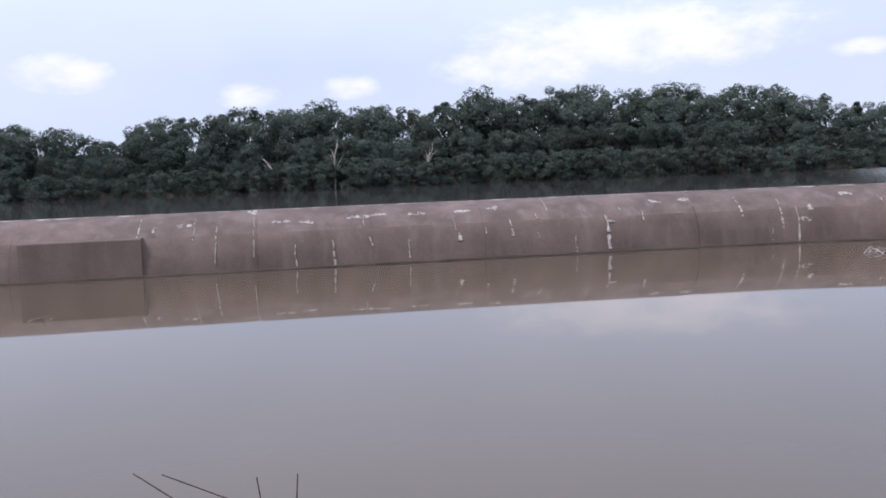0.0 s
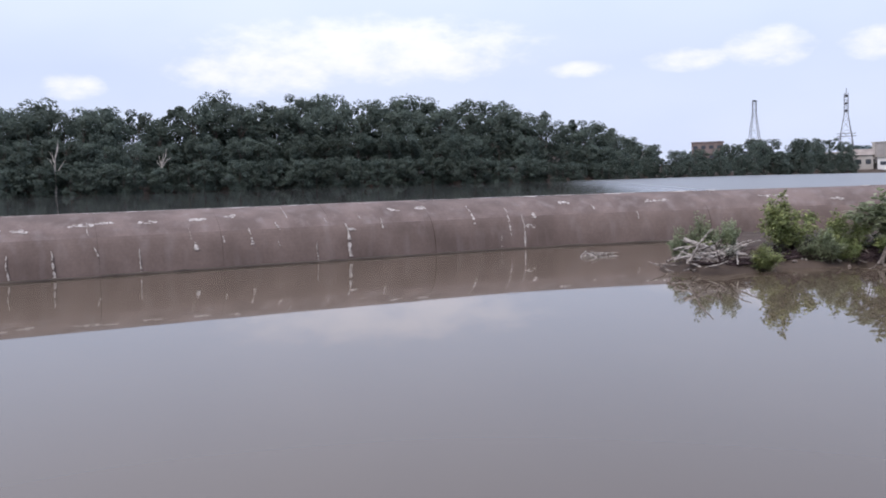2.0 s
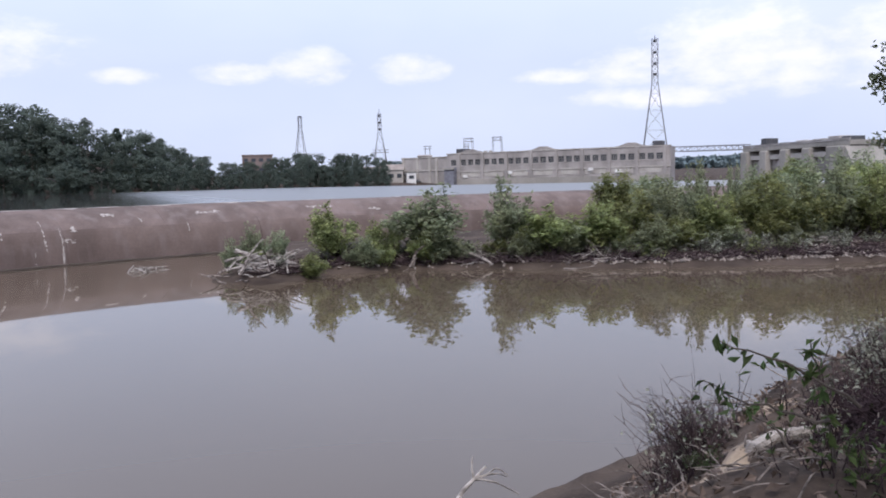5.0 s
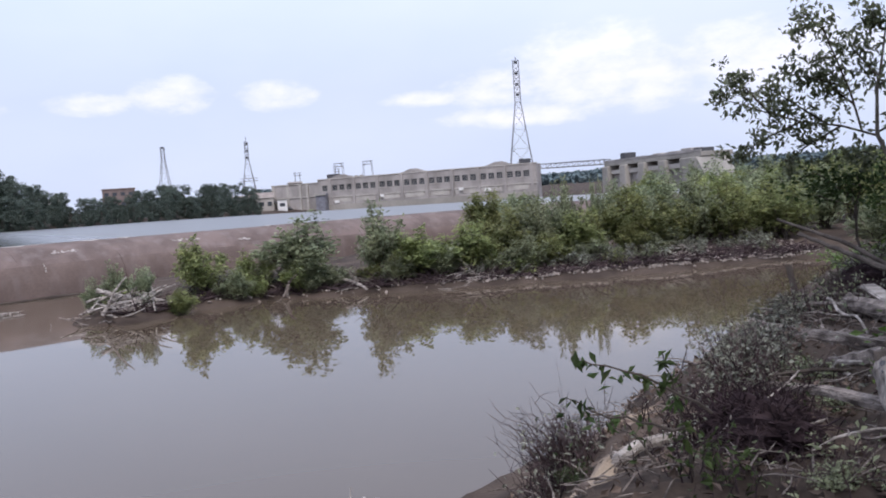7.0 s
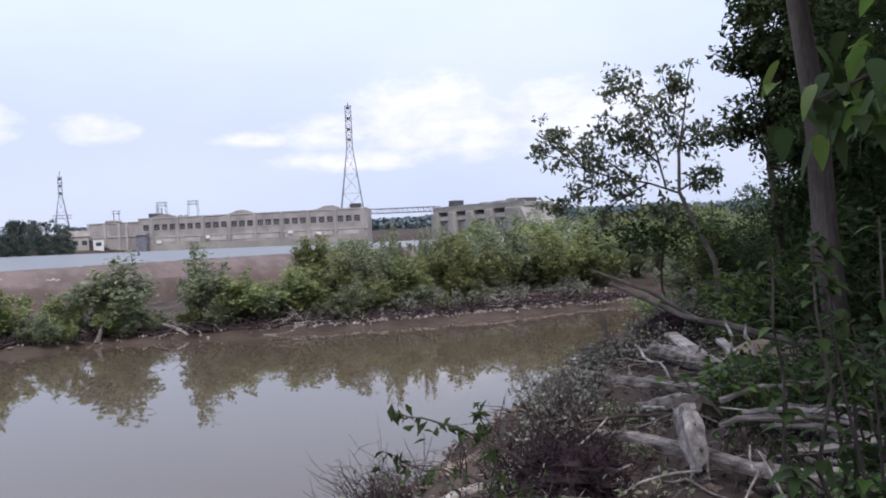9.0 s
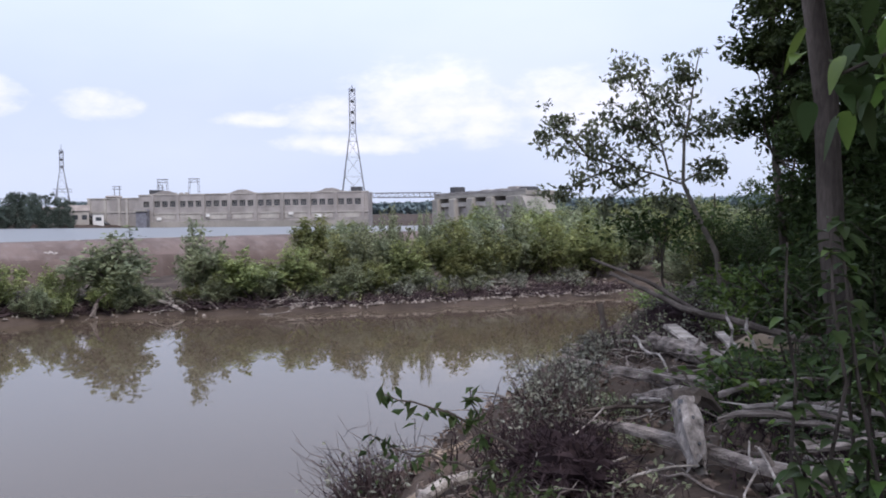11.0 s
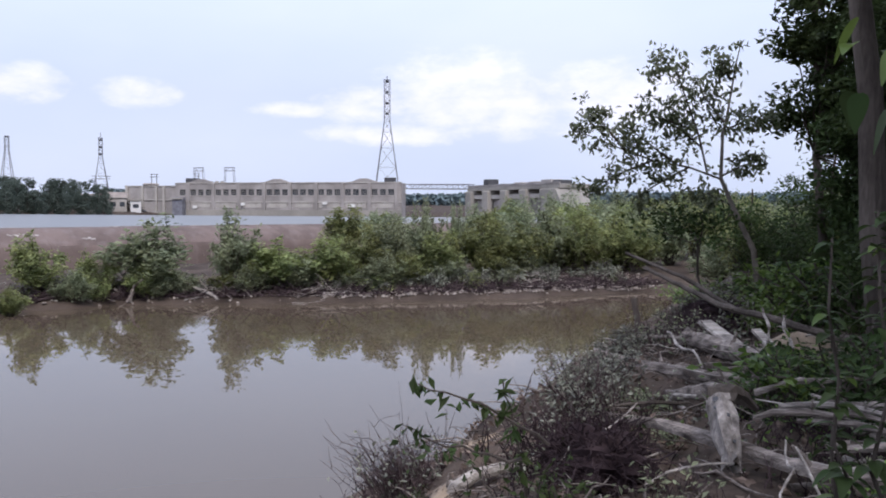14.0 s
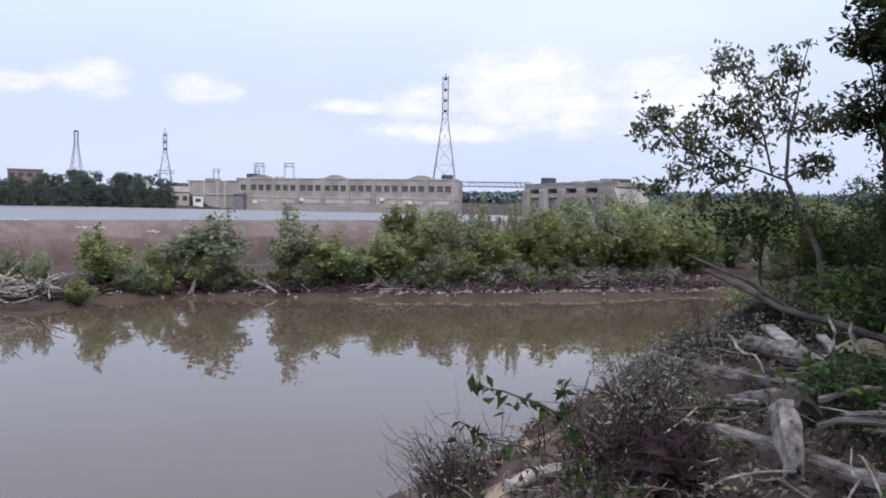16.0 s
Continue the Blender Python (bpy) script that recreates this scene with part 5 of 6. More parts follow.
brush("brush_clump", "reddish dry twig clump at the water edge", (6.75, 2.42), (0.24, 0.11), 0.50, 260, 0.006, TWIG, (-0.05, 0.1), 1, DRY_LEAF, 520, 0.05, spread=1.15)
brush("brush_clump", "dry twig clump trailing over the water", (6.75, 2.45), (0.15, 0.10), 0.66, 34, 0.005, TWIG, (-0.1, 0.5), 2)
brush("brush_clump", "grey tangled brush on the bank edge", (8.3, 1.25), (0.4, 0.17), 0.50, 70, 0.006, TWIG, (0, 0.1), 3, DRY_LEAF, 900, 0.05)
brush("brush_clump", "grey tangled brush on the bank edge", (9.8, 1.3), (0.5, 0.16), 0.38, 70, 0.006, TWIG, (0, 0.12), 4, DRY_LEAF, 900, 0.055)
brush("brush_clump", "grey-green brush hanging over the water", (11.8, 1.2), (0.7, 0.2), 0.4, 90, 0.007, TWIG, (0, 0.1), 5, DRY_LEAF, 1200, 0.06)
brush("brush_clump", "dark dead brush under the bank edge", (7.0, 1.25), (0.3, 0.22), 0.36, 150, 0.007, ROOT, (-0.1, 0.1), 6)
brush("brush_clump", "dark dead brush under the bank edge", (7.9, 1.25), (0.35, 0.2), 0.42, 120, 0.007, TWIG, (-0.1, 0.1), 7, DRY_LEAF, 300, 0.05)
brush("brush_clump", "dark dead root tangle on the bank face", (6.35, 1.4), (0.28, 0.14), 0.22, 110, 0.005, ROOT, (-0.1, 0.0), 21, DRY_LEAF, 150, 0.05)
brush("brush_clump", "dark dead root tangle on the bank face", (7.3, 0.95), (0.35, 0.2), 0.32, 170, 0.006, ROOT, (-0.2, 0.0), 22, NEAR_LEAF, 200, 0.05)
brush("brush_clump", "leafy tangle at the bank edge", (5.35, 1.05), (0.18, 0.15), 0.32, 50, 0.005, TWIG, (0.0, 0.0), 23, NEAR_LEAF, 160, 0.06)
brush("brush_clump", "leafy tangle below the hollow log", (5.9, 0.55), (0.35, 0.25), 0.28, 70, 0.005, TWIG, (0.0, 0.0), 24, BUSH_LEAF2, 200, 0.05)
brush("brush_clump", "twig tangle between the logs", (8.6, 0.2), (0.6, 0.35), 0.16, 60, 0.007, TWIG, (0.0, 0.0), 25, DRY_LEAF, 200, 0.05)
brush("brush_clump", "twig tangle behind the log heap", (11.9, 0.5), (0.5, 0.4), 0.5, 120, 0.008, TWIG, (0.0, 0.0), 26, BUSH_LEAF2, 300, 0.06)
for k in range(34):
    x, y = brng.uniform(5.8, 12.2), brng.uniform(-1.6, 1.3)
    w, ln = brng.uniform(0, 6.28), brng.uniform(0.35, 1.1)
    z = gz(x, y) + brng.uniform(0.03, 0.16)
    d = np.array([math.cos(w) * ln / 2, math.sin(w) * ln / 2, brng.normal(0, 0.05)])
    r = brng.uniform(0.008, 0.024)
    log("fallen_branch", "weathered grey stick among the driftwood", curve(np.array([x, y, z]) - d, np.array([x, y, z]) + d, 0.03, 0.02, 5, brng), (r * 0.6, r, r * 0.5), (DRIFT, DRIFTP, BARK)[k % 3], sides=6, category="branch", group="fallen branches", stubs=1, seed=600 + k)
brush("brush_clump", "grey-leaved brush on the bank slope", (7.6, 1.3), (0.3, 0.15), 0.34, 80, 0.005, TWIG, (0.0, 0.05), 27, DRY_LEAF, 500, 0.045)
brush("brush_clump", "grey-leaved brush on the bank slope", (8.9, 1.3), (0.45, 0.15), 0.34, 80, 0.005, TWIG, (0.0, 0.05), 28, DRY_LEAF, 800, 0.05)
brush("brush_clump", "dry brush along the bank by the sapling", (14.4, 0.2), (0.8, 0.35), 0.5, 90, 0.008, TWIG, (0, 0.1), 8, DRY_LEAF, 900, 0.07)
brush("brush_clump", "dry brush along the far bank end", (18.5, 0.2), (1.6, 0.4), 0.6, 90, 0.008, TWIG, (0, 0.1), 9, DRY_LEAF, 1200, 0.08)


def root_mass(label, centre, radius, n, length, seed):
    """An upturned clod of dark soil bristling with fine hanging roots."""
    rng = np.random.default_rng(seed + 40)
    t = thing("root_mass", label, "roots", "root masses")
    bm = bmesh.new()
    bmesh.ops.create_icosphere(bm, subdivisions=4, radius=1.0)
    for v in bm.verts:
        q = v.co.copy()
        k = 0.82 + 0.14 * math.sin(q.x * 5 + seed) * math.cos(q.y * 6 + q.z * 4) + 0.08 * math.sin(q.z * 13 + q.x * 9)
        v.co = Vector(centre) + Vector((q.x * radius[0], q.y * radius[1], q.z * radius[2])) * k
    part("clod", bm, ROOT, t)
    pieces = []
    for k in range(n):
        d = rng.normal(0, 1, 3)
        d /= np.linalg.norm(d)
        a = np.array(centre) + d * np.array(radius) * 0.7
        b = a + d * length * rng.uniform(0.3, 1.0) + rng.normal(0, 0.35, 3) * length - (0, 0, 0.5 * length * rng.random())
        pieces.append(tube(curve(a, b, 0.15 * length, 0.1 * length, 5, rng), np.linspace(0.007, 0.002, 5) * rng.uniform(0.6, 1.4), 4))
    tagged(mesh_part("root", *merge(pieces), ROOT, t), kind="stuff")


# twigs in near-black, which also puts in the shade of the hollow here
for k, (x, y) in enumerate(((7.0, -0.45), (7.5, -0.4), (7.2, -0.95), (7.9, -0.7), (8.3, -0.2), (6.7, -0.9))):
    brush("brush_clump", "dark twig tangle, also standing for shade, behind the long log", (x, y), (0.28, 0.22), 0.26, 90, 0.006, ROOT, (0, 0), 50 + k, (NEAR_LEAF, LIT_LEAF, BUSH_LEAF2)[k % 3], 170, 0.055, spread=1.6)
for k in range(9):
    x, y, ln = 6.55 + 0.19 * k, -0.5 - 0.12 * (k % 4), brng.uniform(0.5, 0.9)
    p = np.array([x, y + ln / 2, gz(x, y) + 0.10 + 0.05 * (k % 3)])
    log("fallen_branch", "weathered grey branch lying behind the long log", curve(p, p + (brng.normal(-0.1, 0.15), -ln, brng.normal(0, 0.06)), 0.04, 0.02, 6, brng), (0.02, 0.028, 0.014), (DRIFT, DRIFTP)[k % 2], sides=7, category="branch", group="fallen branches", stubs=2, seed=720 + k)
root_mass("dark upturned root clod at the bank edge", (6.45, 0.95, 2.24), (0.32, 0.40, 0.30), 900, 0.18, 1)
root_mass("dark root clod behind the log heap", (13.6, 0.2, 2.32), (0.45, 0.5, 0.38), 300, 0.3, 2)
for p, q, r, lab in (((6.35, 1.15, 2.2), (6.75, 0.72, 2.62), 0.008, "thin pale stick standing against the root clod"), ((6.2, 1.25, 2.1), (6.35, 1.12, 2.42), 0.008, "short pale stick beside the root clod"),
                     ((6.2, 0.95, 2.2), (6.5, 0.55, 2.36), 0.012, "pale crooked stick below the long log"), ((6.1, 0.62, 2.26), (6.45, 0.12, 2.34), 0.010, "thin pale stick below the hollow log"),
                     ((5.75, -0.35, 2.25), (6.15, -0.22, 2.55), 0.009, "bowed thin stick before the long log")):
    log("fallen_branch", lab, curve(p, q, 0.03, 0.015, 5, brng), (r * 0.8, r, r * 0.6), DRIFTP, sides=6, category="branch", group="fallen branches", stubs=1, seed=int(brng.integers(1000)))
for tip, mid, foot in (((-0.86, 2.585), (-0.63, 2.40), (0.15, 4.35)), ((-0.72, 2.565), (-0.31, 2.36), (0.45, 4.35)), ((-0.25, 2.505), (-0.23, 2.33), (-0.10, 4.45)), ((-0.04, 2.505), (-0.055, 2.33), (-0.02, 4.45))):
    t = thing("bare_twig", "thin bare weed stalk at the bank edge", "twig", "bare stalks")
    low = np.array([foot[0], foot[1], gz(*foot) - 0.05])
    up = curve(low, (mid[0], 4.5, mid[1]), 0.12, 0.015, 6, brng)
    mesh_part("stalk", *tube(np.vstack([up, [(tip[0], 4.5, tip[1])]]), np.linspace(0.011, 0.003, 7), 5), TWIG, t)
    side = up[4] + (0.10, 0.02, 0.14)
    mesh_part("side_twig", *tube([up[4], side], [0.005, 0.002], 4), TWIG, t)

# leafy twigs close by
def leafy_twig(label, p, q, n, leaf, mat, seed, sag=0.1):
    rng = np.random.default_rng(seed + 60)
    t = thing("leafy_branch", label, "branch", "leafy branches")
    c = curve(p, q, sag, 0.012, 9, rng)
    mesh_part("stem", *tube(c, np.linspace(0.011, 0.003, 9), 5), BARK, t)
    u = np.linspace(2.5, 7.99, n)
    i = u.astype(int)
    pts = c[i] + (c[i + 1] - c[i]) * (u - i)[:, None] + rng.normal(0, 0.035, (n, 3)) - (0, 0, 0.03)
    for k in range(n):
        mesh_part("leaf", *leaves(pts[k:k + 1], leaf, leaf * 0.45, rng, 0.9, 0.3), mat, t)


leafy_twig("arching leafy twig over the water", (5.15, 1.05, 2.72), (5.0, 1.72, 3.03), 30, 0.08, NEAR_LEAF, 1, 0.03)
leafy_twig("bowed leafy twig over the dry clump", (5.2, 1.2, 2.62), (5.1, 1.83, 2.78), 26, 0.075, NEAR_LEAF, 6, -0.04)
leafy_twig("upright leafy twig at the bank edge", (5.35, 1.2, 2.3), (5.1, 1.28, 3.05), 34, 0.085, NEAR_LEAF, 2, 0.0)
leafy_twig("low leafy twig at the bank edge", (5.9, 1.5, 2.15), (6.05, 1.95, 2.35), 8, 0.07, NEAR_LEAF, 3, 0.1)
leafy_twig("low leafy twig beside the dry clump", (6.5, 2.3, 1.9), (6.6, 2.4, 2.2), 6, 0.05, NEAR_LEAF, 4, 0.05)

# plants on the bank
weed = [shrub_mesh("weed", 200 + k, 0.5, 0.42, 14, 620, 0.048, (NEAR_LEAF, LIT_LEAF, BUSH_LEAF2)[k], 0.1, 0.6, 0.05, 0.2) for k in range(3)]
WEEDS = [(6.25, 2.15, .2, 0), (5.7, 0.5, .2, 2), (6.9, 0.85, .22, 0), (8.4, 0.8, .3, 2), (7.6, 0.45, .22, 2),
         (8.2, -0.35, .75, 0), (8.7, -0.45, .8, 1), (9.2, -0.75, .75, 0), (8.0, -0.85, .8, 0), (8.7, -1.1, .9, 0), (9.6, -1.3, 1.0, 0), (7.7, -1.5, .9, 0), (8.3, -1.7, 1.1, 0), (10.0, -2.0, .7, 1),
         (13.6, -0.3, .5, 1), (14.5, -0.4, .8, 1), (15.6, -0.9, .9, 1), (16.2, -1.3, 1.2, 1), (15.3, -1.7, 1.2, 0), (14.2, -1.9, 1.1, 0), (13.0, -2.2, 1.2, 0), (17.3, -1.0, 1.2, 1), (17.8, -1.9, 1.4, 0)]
for x, y, h, k in WEEDS:
    place(weed[k], x, y, h, 0.5, ("dark green leafy weed on the bank", "bright green leafy weed on the bank", "grey-green leafy weed on the bank")[k], "weed", "weeds on the bank", brng.uniform(0.9, 1.5), brng)
for k in range(90):
    x = brng.uniform(4.5, 24)
    y = np.interp(x, SHORE_X, SHORE_Y) - brng.uniform(2.2, 8.5)
    c = int(brng.choice(3, p=(0.55, 0.15, 0.3)))
    if x < 16 and y > -0.6 or (x < 8 and y < -1.8) or (10 < x < 13.2 and y > -2.6):
        continue
    place(weed[c], x, y, brng.uniform(0.3, 0.75) * (1.5 if y < -2.2 else 1), 0.5, ("dark green leafy weed on the bank", "bright green leafy weed on the bank", "grey-green leafy weed on the bank")[c], "weed", "weeds on the bank", brng.uniform(0.9, 1.6), brng)
# the same shrub in dark leaves, tree shade put into the colour
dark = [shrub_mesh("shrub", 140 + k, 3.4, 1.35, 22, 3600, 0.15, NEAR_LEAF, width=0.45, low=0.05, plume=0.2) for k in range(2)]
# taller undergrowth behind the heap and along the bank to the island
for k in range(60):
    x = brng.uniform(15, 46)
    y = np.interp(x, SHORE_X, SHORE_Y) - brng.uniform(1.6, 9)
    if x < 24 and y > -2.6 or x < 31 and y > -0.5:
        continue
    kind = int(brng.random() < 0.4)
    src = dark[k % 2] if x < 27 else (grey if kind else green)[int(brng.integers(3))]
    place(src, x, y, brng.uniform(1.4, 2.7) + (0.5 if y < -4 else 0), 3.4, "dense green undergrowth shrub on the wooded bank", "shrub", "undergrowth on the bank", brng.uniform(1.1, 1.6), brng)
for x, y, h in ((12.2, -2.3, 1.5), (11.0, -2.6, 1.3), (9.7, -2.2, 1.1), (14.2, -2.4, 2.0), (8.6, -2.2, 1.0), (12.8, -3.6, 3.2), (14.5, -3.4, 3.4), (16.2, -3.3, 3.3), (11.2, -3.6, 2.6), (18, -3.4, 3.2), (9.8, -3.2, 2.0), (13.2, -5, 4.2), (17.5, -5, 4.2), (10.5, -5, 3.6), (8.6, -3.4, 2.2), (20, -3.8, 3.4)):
    place(dark[int(brng.integers(2))], x, y, h, 3.4, "undergrowth shrub under the trees, shade put into its dark leaves", "shrub", "undergrowth on the bank", 1.3, brng)
discard(weed + green + grey + dark)

# sand patches and litter
def patch(name, label, centre, rx, ry, mat, lift, seed):
    rng = np.random.default_rng(seed)
    v = []
    for r in (0, 0.35, 0.7, 1.0):
        for k in range(22):
            w = 2 * math.pi * k / 22
            rr = r * (1 + 0.22 * math.sin(3 * w + seed) + 0.12 * math.sin(7 * w + 2 * seed))
            x, y = centre[0] + rx * rr * math.cos(w), centre[1] + ry * rr * math.sin(w)
            v.append((x, y, gz(x, y) + lift * (1 - r * r) + 0.012 - (0.04 if r == 1 else 0)))
    f = [(a * 22 + k, a * 22 + (k + 1) % 22, a * 22 + 22 + (k + 1) % 22, a * 22 + 22 + k) for a in range(3) for k in range(22)]
    ob = mesh_part(name, v, f, mat, smooth=True)
    return tagged(ob, label, "sand", kind="structure")


patch("sand_patch", "pale yellow sand exposed on the bank", (12.4, -0.85), 0.9, 0.5, SAND, 0.20, 1)
patch("sand_patch", "pale sandy mound at the foot of the heap", (6.0, -0.55), 0.45, 0.42, SAND, 0.12, 2)
patch("sand_patch", "sandy slope beside the dry twig clump", (5.9, 1.95), 0.48, 0.22, SAND, 0.03, 3)
patch("sand_patch", "bare sandy slope by the water", (7.3, 2.0), 0.35, 0.16, SAND, 0.03, 4)
pts = []
for k in range(7500):
    x = 4.0 + 13 * brng.random() ** 1.4
    y = np.interp(x, SHORE_X, SHORE_Y) - brng.uniform(1.4, 8.5)
    pts.append((x, y, abs(brng.normal(0, 0.035))))
pts = np.array(pts)
pts[:, 2] += height(pts[:, 0], pts[:, 1])
litter = mesh_part("leaf_litter", *leaves(np.array(pts), 0.075, 0.045, brng, 0.0, 0.2), LITTER)
tagged(litter, "brown fallen leaves and bark scraps on the bank", "litter", kind="stuff")
tw = []
for k in range(900):
    x = brng.uniform(4.6, 13)
    y = np.interp(x, SHORE_X, SHORE_Y) - brng.uniform(1.6, 7)
    w, ln = brng.uniform(0, 6.28), brng.uniform(0.1, 0.5)
    p = np.array([x, y, gz(x, y) + 0.02])
    tw.append(tube(curve(p, p + (math.cos(w) * ln, math.sin(w) * ln, brng.uniform(0, 0.12)), 0.02, 0.01, 4, brng), [0.007, 0.006, 0.005, 0.002], 4))
tagged(mesh_part("twig_litter", *merge(tw), DRIFT), "broken grey twigs strewn over the bank", "litter", kind="stuff")

# ---- sapling and bank trees ----
def leaf_sprays(nodes, per, spread, rng):
    return np.concatenate([np.asarray(n) + rng.normal(0, spread, (per, 3)) * (1, 1, 0.7) for n in nodes])


sap = thing("sapling", "slim leaning sapling with drooping leaves on the bank", "tree")
stem = [(17.0, -0.70, gz(17.0, -0.70) - 0.1), (17.0, -0.62, 2.52), (17.0, -0.54, 3.23), (17.0, -0.19, 3.98), (17.0, 0.03, 4.51), (17.0, 0.01, 5.26), (17.0, -0.07, 5.69), (17.0, -0.19, 6.5), (17.0, -0.27, 6.87)]
mesh_part("trunk", *tube(stem, (0.065, 0.06, 0.055, 0.045, 0.036, 0.026, 0.02, 0.013, 0.007), 7, 0.06), BARK2, sap, "pale grey leaning trunk")
# limbs as (y, z) runs, with a little depth of their own
SPRAYS = [((0.03, 4.49), (0.58, 4.71), (1.20, 4.84), (1.72, 5.04), (2.36, 5.32), (2.68, 5.44)), ((1.20, 4.84), (1.66, 4.66), (2.18, 4.40), (2.40, 4.35)), ((0.26, 4.59), (0.41, 5.25), (0.79, 6.35), (1.08, 6.66), (1.24, 6.32)),
         ((1.72, 5.04), (2.19, 5.62), (2.43, 5.74)), ((0.46, 5.35), (1.06, 5.57), (1.46, 5.64)), ((-0.03, 5.34), (-0.36, 5.50), (-0.62, 5.52)), ((0.03, 4.54), (-0.32, 4.72), (-0.58, 4.80)), ((-0.11, 6.24), (0.13, 6.62)),
         ((0.58, 4.71), (1.15, 4.40), (1.58, 4.12)), ((-0.14, 4.03), (0.25, 4.24), (0.54, 4.08)), ((0.36, 5.05), (0.76, 5.41), (0.96, 5.90)), ((0.0, 5.5), (0.30, 5.95), (0.42, 6.2)), ((0.8, 4.76), (1.3, 5.15), (1.75, 5.5))]
nodes = []
for k, run in enumerate(SPRAYS):
    deep = brng.uniform(-0.7, 0.7)
    b = np.array([(17.0 + deep * q / (len(run) - 1), y, z) for q, (y, z) in enumerate(run)])
    if k in (1, 3, 8):
        b[:, 0] = 17.0 + brng.uniform(-0.15, 0.15)
    mesh_part("limb", *tube(b, np.linspace(0.022, 0.006, len(b)), 5), BARK, sap)
    q = np.linspace(0.25, 1, 5 + 2 * len(b)) * (len(b) - 1)
    i = np.minimum(q.astype(int), len(b) - 2)
    nodes += list(b[i] + (b[i + 1] - b[i]) * (q - i)[:, None])
nodes += [(17.0, -0.1, z) for z in (5.4, 5.7, 6.0, 6.3, 6.6, 6.8)]
nodes = [np.array(n) + brng.normal(0, 0.13, 3) for n in nodes for _ in range(2)]
mesh_part("foliage", *leaves(leaf_sprays(nodes, 12, 0.085, brng), 0.125, 0.058, brng, 0.8, 0.25), SAP_LEAF, sap)


def bank_tree(label, x, y, r, tall, crown_c, crown_r, n_clump, per, leaf, mat, seed, lean=(0, 0), name="tree"):
    rng = np.random.default_rng(seed + 700)
    t = thing(name, label, "tree", "trees on the bank")
    z0 = gz(x, y) - 0.2
    c = curve((x, y, z0), (x + lean[0], y + lean[1], z0 + tall), 0, 0.05, 9, rng)
    mesh_part("trunk", *tube(c, np.linspace(r * 1.1, r * 0.45, 9), 12, 0.06, rng), BARK, t)
    pts = []
    for k in range(n_clump):
        d = rng.normal(0, 1, 3)
        d /= np.linalg.norm(d)
        p = np.array(crown_c) + d * np.array(crown_r) * rng.uniform(0.3, 1.0)
        i = int(np.clip((p[2] - z0) / tall * 8 * 0.8, 2, 7))
        if k % 2 == 0:
            mesh_part("limb", *tube(curve(c[i], p, 0.2, 0.06, 5, rng), np.linspace(r * 0.28, 0.012, 5), 5, 0, rng), BARK, t)
        s = rng.uniform(0.4, 0.75)
        pts.append(cloud(p, (s, s, s * 0.55), per, rng, 0.3))
    tagged(mesh_part("foliage", *leaves(np.concatenate(pts), leaf, leaf * 0.5, rng, 0.35, 0.25), mat, t), kind="stuff")
    return t


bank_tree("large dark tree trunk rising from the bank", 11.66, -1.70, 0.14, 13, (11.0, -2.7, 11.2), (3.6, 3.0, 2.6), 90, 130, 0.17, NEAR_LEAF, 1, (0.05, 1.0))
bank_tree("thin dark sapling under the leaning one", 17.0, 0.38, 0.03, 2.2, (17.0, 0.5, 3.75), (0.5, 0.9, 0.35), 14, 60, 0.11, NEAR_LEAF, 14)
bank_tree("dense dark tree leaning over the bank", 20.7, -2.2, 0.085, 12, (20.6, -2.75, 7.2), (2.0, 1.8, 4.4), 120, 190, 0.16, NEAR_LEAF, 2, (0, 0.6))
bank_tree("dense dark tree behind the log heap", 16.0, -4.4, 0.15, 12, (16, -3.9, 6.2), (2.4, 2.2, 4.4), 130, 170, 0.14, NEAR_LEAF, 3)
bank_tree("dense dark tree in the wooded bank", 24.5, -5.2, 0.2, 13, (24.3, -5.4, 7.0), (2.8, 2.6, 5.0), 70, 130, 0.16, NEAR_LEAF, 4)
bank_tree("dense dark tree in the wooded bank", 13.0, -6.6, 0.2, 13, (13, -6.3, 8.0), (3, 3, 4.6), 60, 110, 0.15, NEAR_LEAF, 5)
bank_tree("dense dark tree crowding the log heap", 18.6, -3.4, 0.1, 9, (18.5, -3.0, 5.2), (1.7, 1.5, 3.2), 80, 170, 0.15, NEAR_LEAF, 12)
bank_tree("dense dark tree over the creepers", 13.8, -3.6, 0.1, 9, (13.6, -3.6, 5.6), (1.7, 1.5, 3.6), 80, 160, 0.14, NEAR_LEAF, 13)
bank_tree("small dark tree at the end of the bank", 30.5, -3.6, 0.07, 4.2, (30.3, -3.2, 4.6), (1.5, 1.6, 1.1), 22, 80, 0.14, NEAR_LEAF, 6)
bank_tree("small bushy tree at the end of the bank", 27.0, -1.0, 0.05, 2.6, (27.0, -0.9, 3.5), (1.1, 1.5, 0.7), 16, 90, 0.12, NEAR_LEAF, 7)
# four unseen trees, added overhead and behind to shade the near bank
bank_tree("unseen tree added behind the path to shade the bank", -0.5, -5.5, 0.2, 12, (0.5, -3.6, 9.0), (4.5, 2.8, 2.0), 90, 130, 0.2, NEAR_LEAF, 9)
bank_tree("unseen tree added behind the path to shade the bank", 2.5, -9.0, 0.25, 15, (2.5, -8, 10.0), (4.5, 3.5, 4.0), 70, 110, 0.2, NEAR_LEAF, 10)
bank_tree("unseen tall tree added over the bank to shade it", 7.5, -6.0, 0.2, 14, (6.4, -3.8, 10.2), (4.2, 3.2, 2.2), 65, 120, 0.2, NEAR_LEAF, 15, (0.0, 1.0))
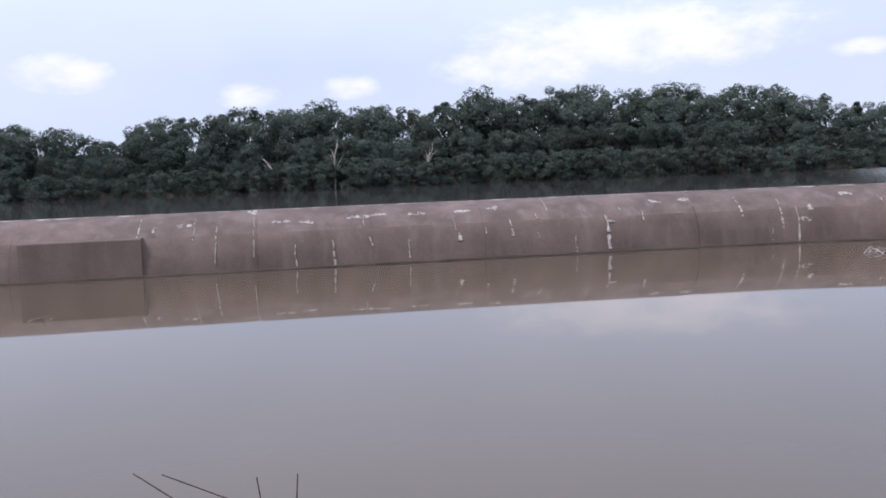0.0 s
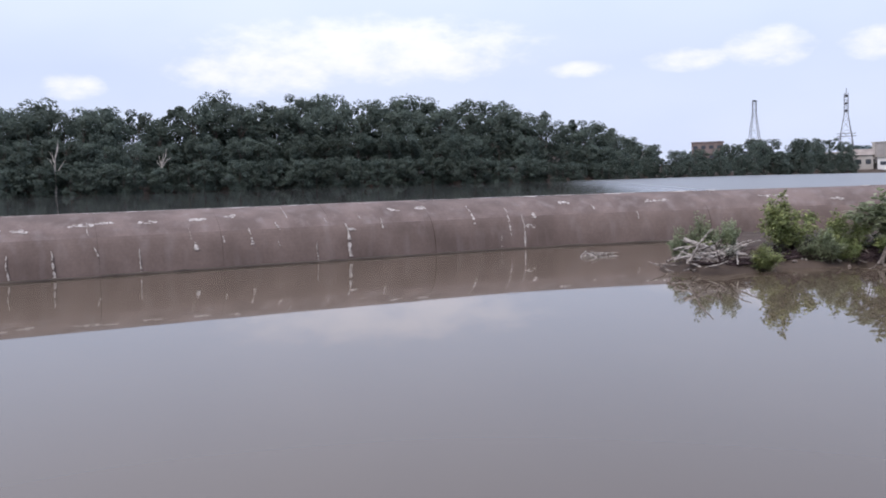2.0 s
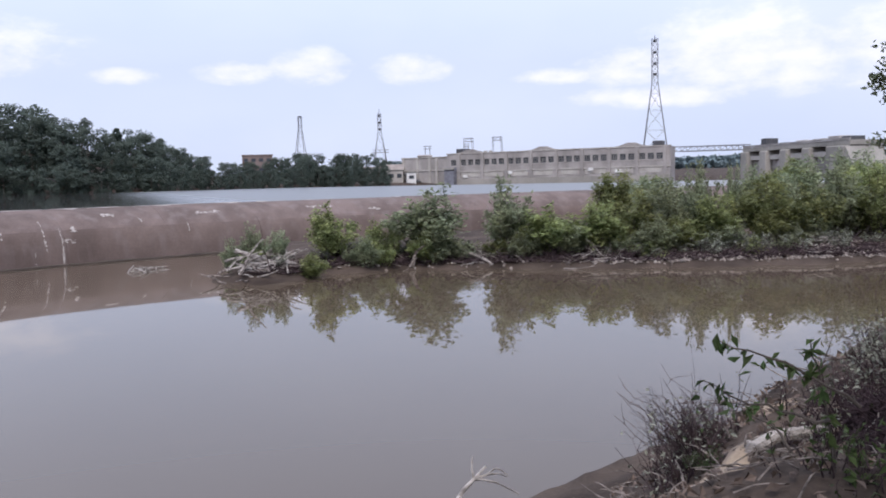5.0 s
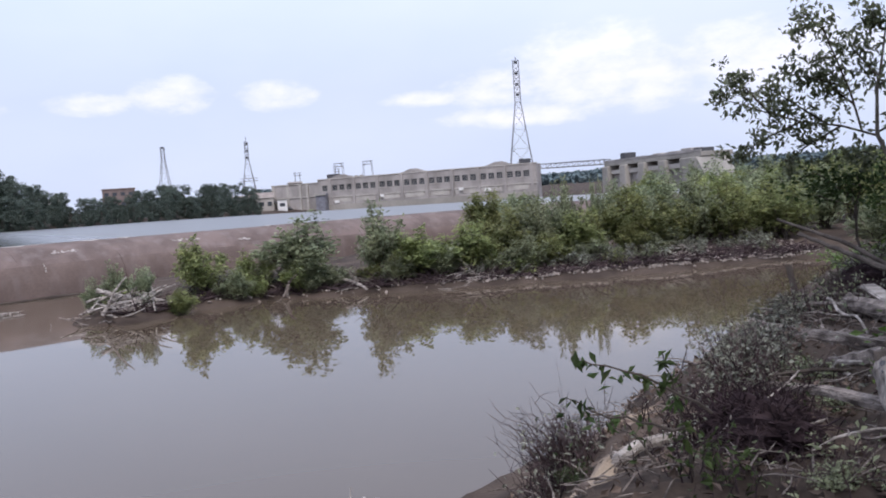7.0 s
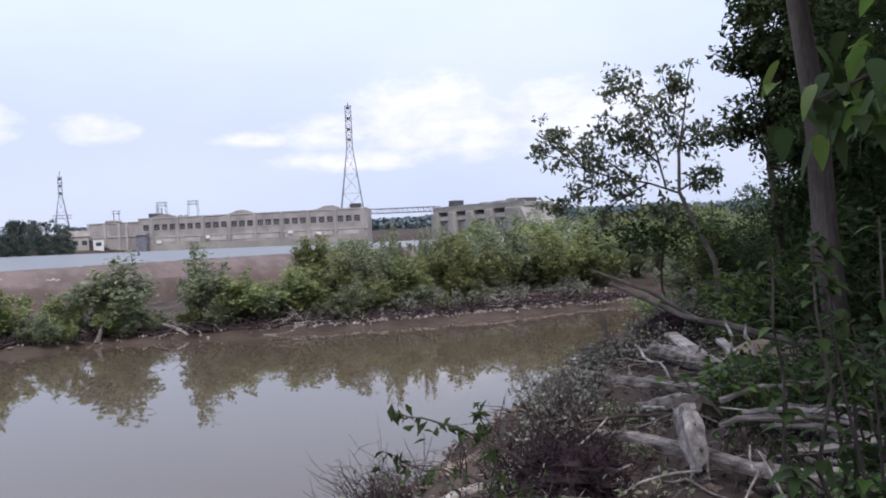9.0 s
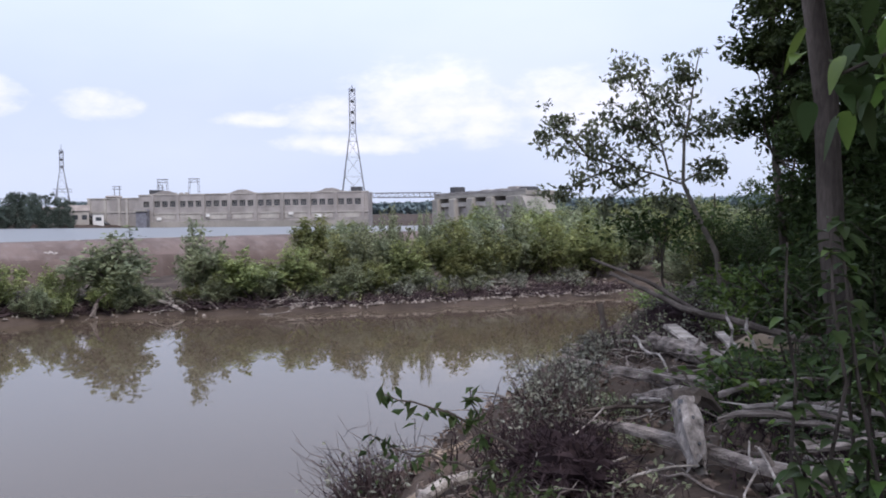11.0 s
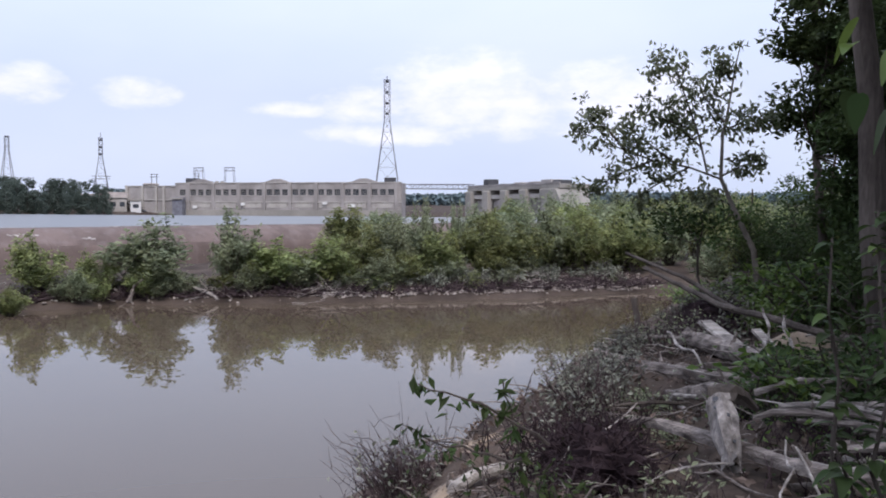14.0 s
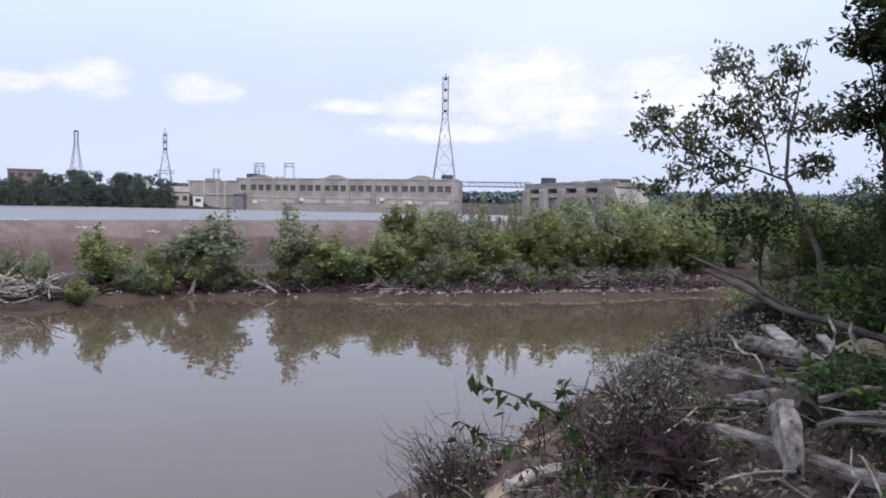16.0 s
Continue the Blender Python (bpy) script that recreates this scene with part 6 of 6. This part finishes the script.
bank_tree("unseen tree added behind the bank path for its shade", 5.5, -5.5, 0.22, 13, (6.5, -5.4, 8.6), (5.0, 2.8, 3.6), 150, 140, 0.2, NEAR_LEAF, 8)

# broad hanging leaves and a leafy plant close beside the path
def broad_leaf(parent, base, way, length, width, mat, rng, drop=0.5):
    base, way = np.array(base, float), np.array(way, float) / np.linalg.norm(way)
    side = np.cross(way, (0, 0, 1.0))
    side /= np.linalg.norm(side)
    v, rows = [], 8
    for k in range(rows + 1):
        u = k / rows
        c = base + way * length * u - np.array([0, 0, 1]) * drop * length * u * u
        w = width * 0.5 * math.sin(math.pi * min(1, 0.06 + 0.92 * u ** 0.8)) ** 0.9
        lift = np.array([0, 0, 0.28 * w])
        v += [c - side * w + lift, c, c + side * w + lift]
    f = []
    for k in range(rows):
        f += [(3 * k, 3 * k + 1, 3 * k + 4, 3 * k + 3), (3 * k + 1, 3 * k + 2, 3 * k + 5, 3 * k + 4)]
    mesh_part("leaf", v, f, mat, parent, smooth=True)


branch = thing("overhanging_branch", "low branch with broad hanging green leaves", "branch")
bp = curve((3.8, -1.9, 5.0), (3.42, -0.15, 4.30), 0.12, 0.02, 9, brng)
mesh_part("stem", *tube(bp, np.linspace(0.02, 0.005, 9), 6), BARK, branch)
for k in range(110):
    u = brng.uniform(5.6, 7.95)
    i = int(u)
    p = bp[i] + (bp[i + 1] - bp[i]) * (u - i) + brng.normal(0, 0.085, 3) - (0, 0, 0.02)
    # lit and shaded leaf colours mixed on one branch
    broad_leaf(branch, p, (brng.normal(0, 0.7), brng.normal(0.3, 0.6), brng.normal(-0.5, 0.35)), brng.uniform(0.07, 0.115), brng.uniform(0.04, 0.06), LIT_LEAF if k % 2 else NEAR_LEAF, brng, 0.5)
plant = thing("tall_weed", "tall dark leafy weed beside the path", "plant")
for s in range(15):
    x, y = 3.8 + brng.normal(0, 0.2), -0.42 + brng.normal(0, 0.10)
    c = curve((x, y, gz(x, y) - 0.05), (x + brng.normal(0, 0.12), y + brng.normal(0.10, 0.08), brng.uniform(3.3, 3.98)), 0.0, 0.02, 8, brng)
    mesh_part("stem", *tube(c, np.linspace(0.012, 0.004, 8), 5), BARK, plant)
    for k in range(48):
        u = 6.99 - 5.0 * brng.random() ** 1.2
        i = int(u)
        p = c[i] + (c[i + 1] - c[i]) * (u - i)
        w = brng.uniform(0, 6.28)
        # a few leaves in the lit colour, the rest in the shaded one
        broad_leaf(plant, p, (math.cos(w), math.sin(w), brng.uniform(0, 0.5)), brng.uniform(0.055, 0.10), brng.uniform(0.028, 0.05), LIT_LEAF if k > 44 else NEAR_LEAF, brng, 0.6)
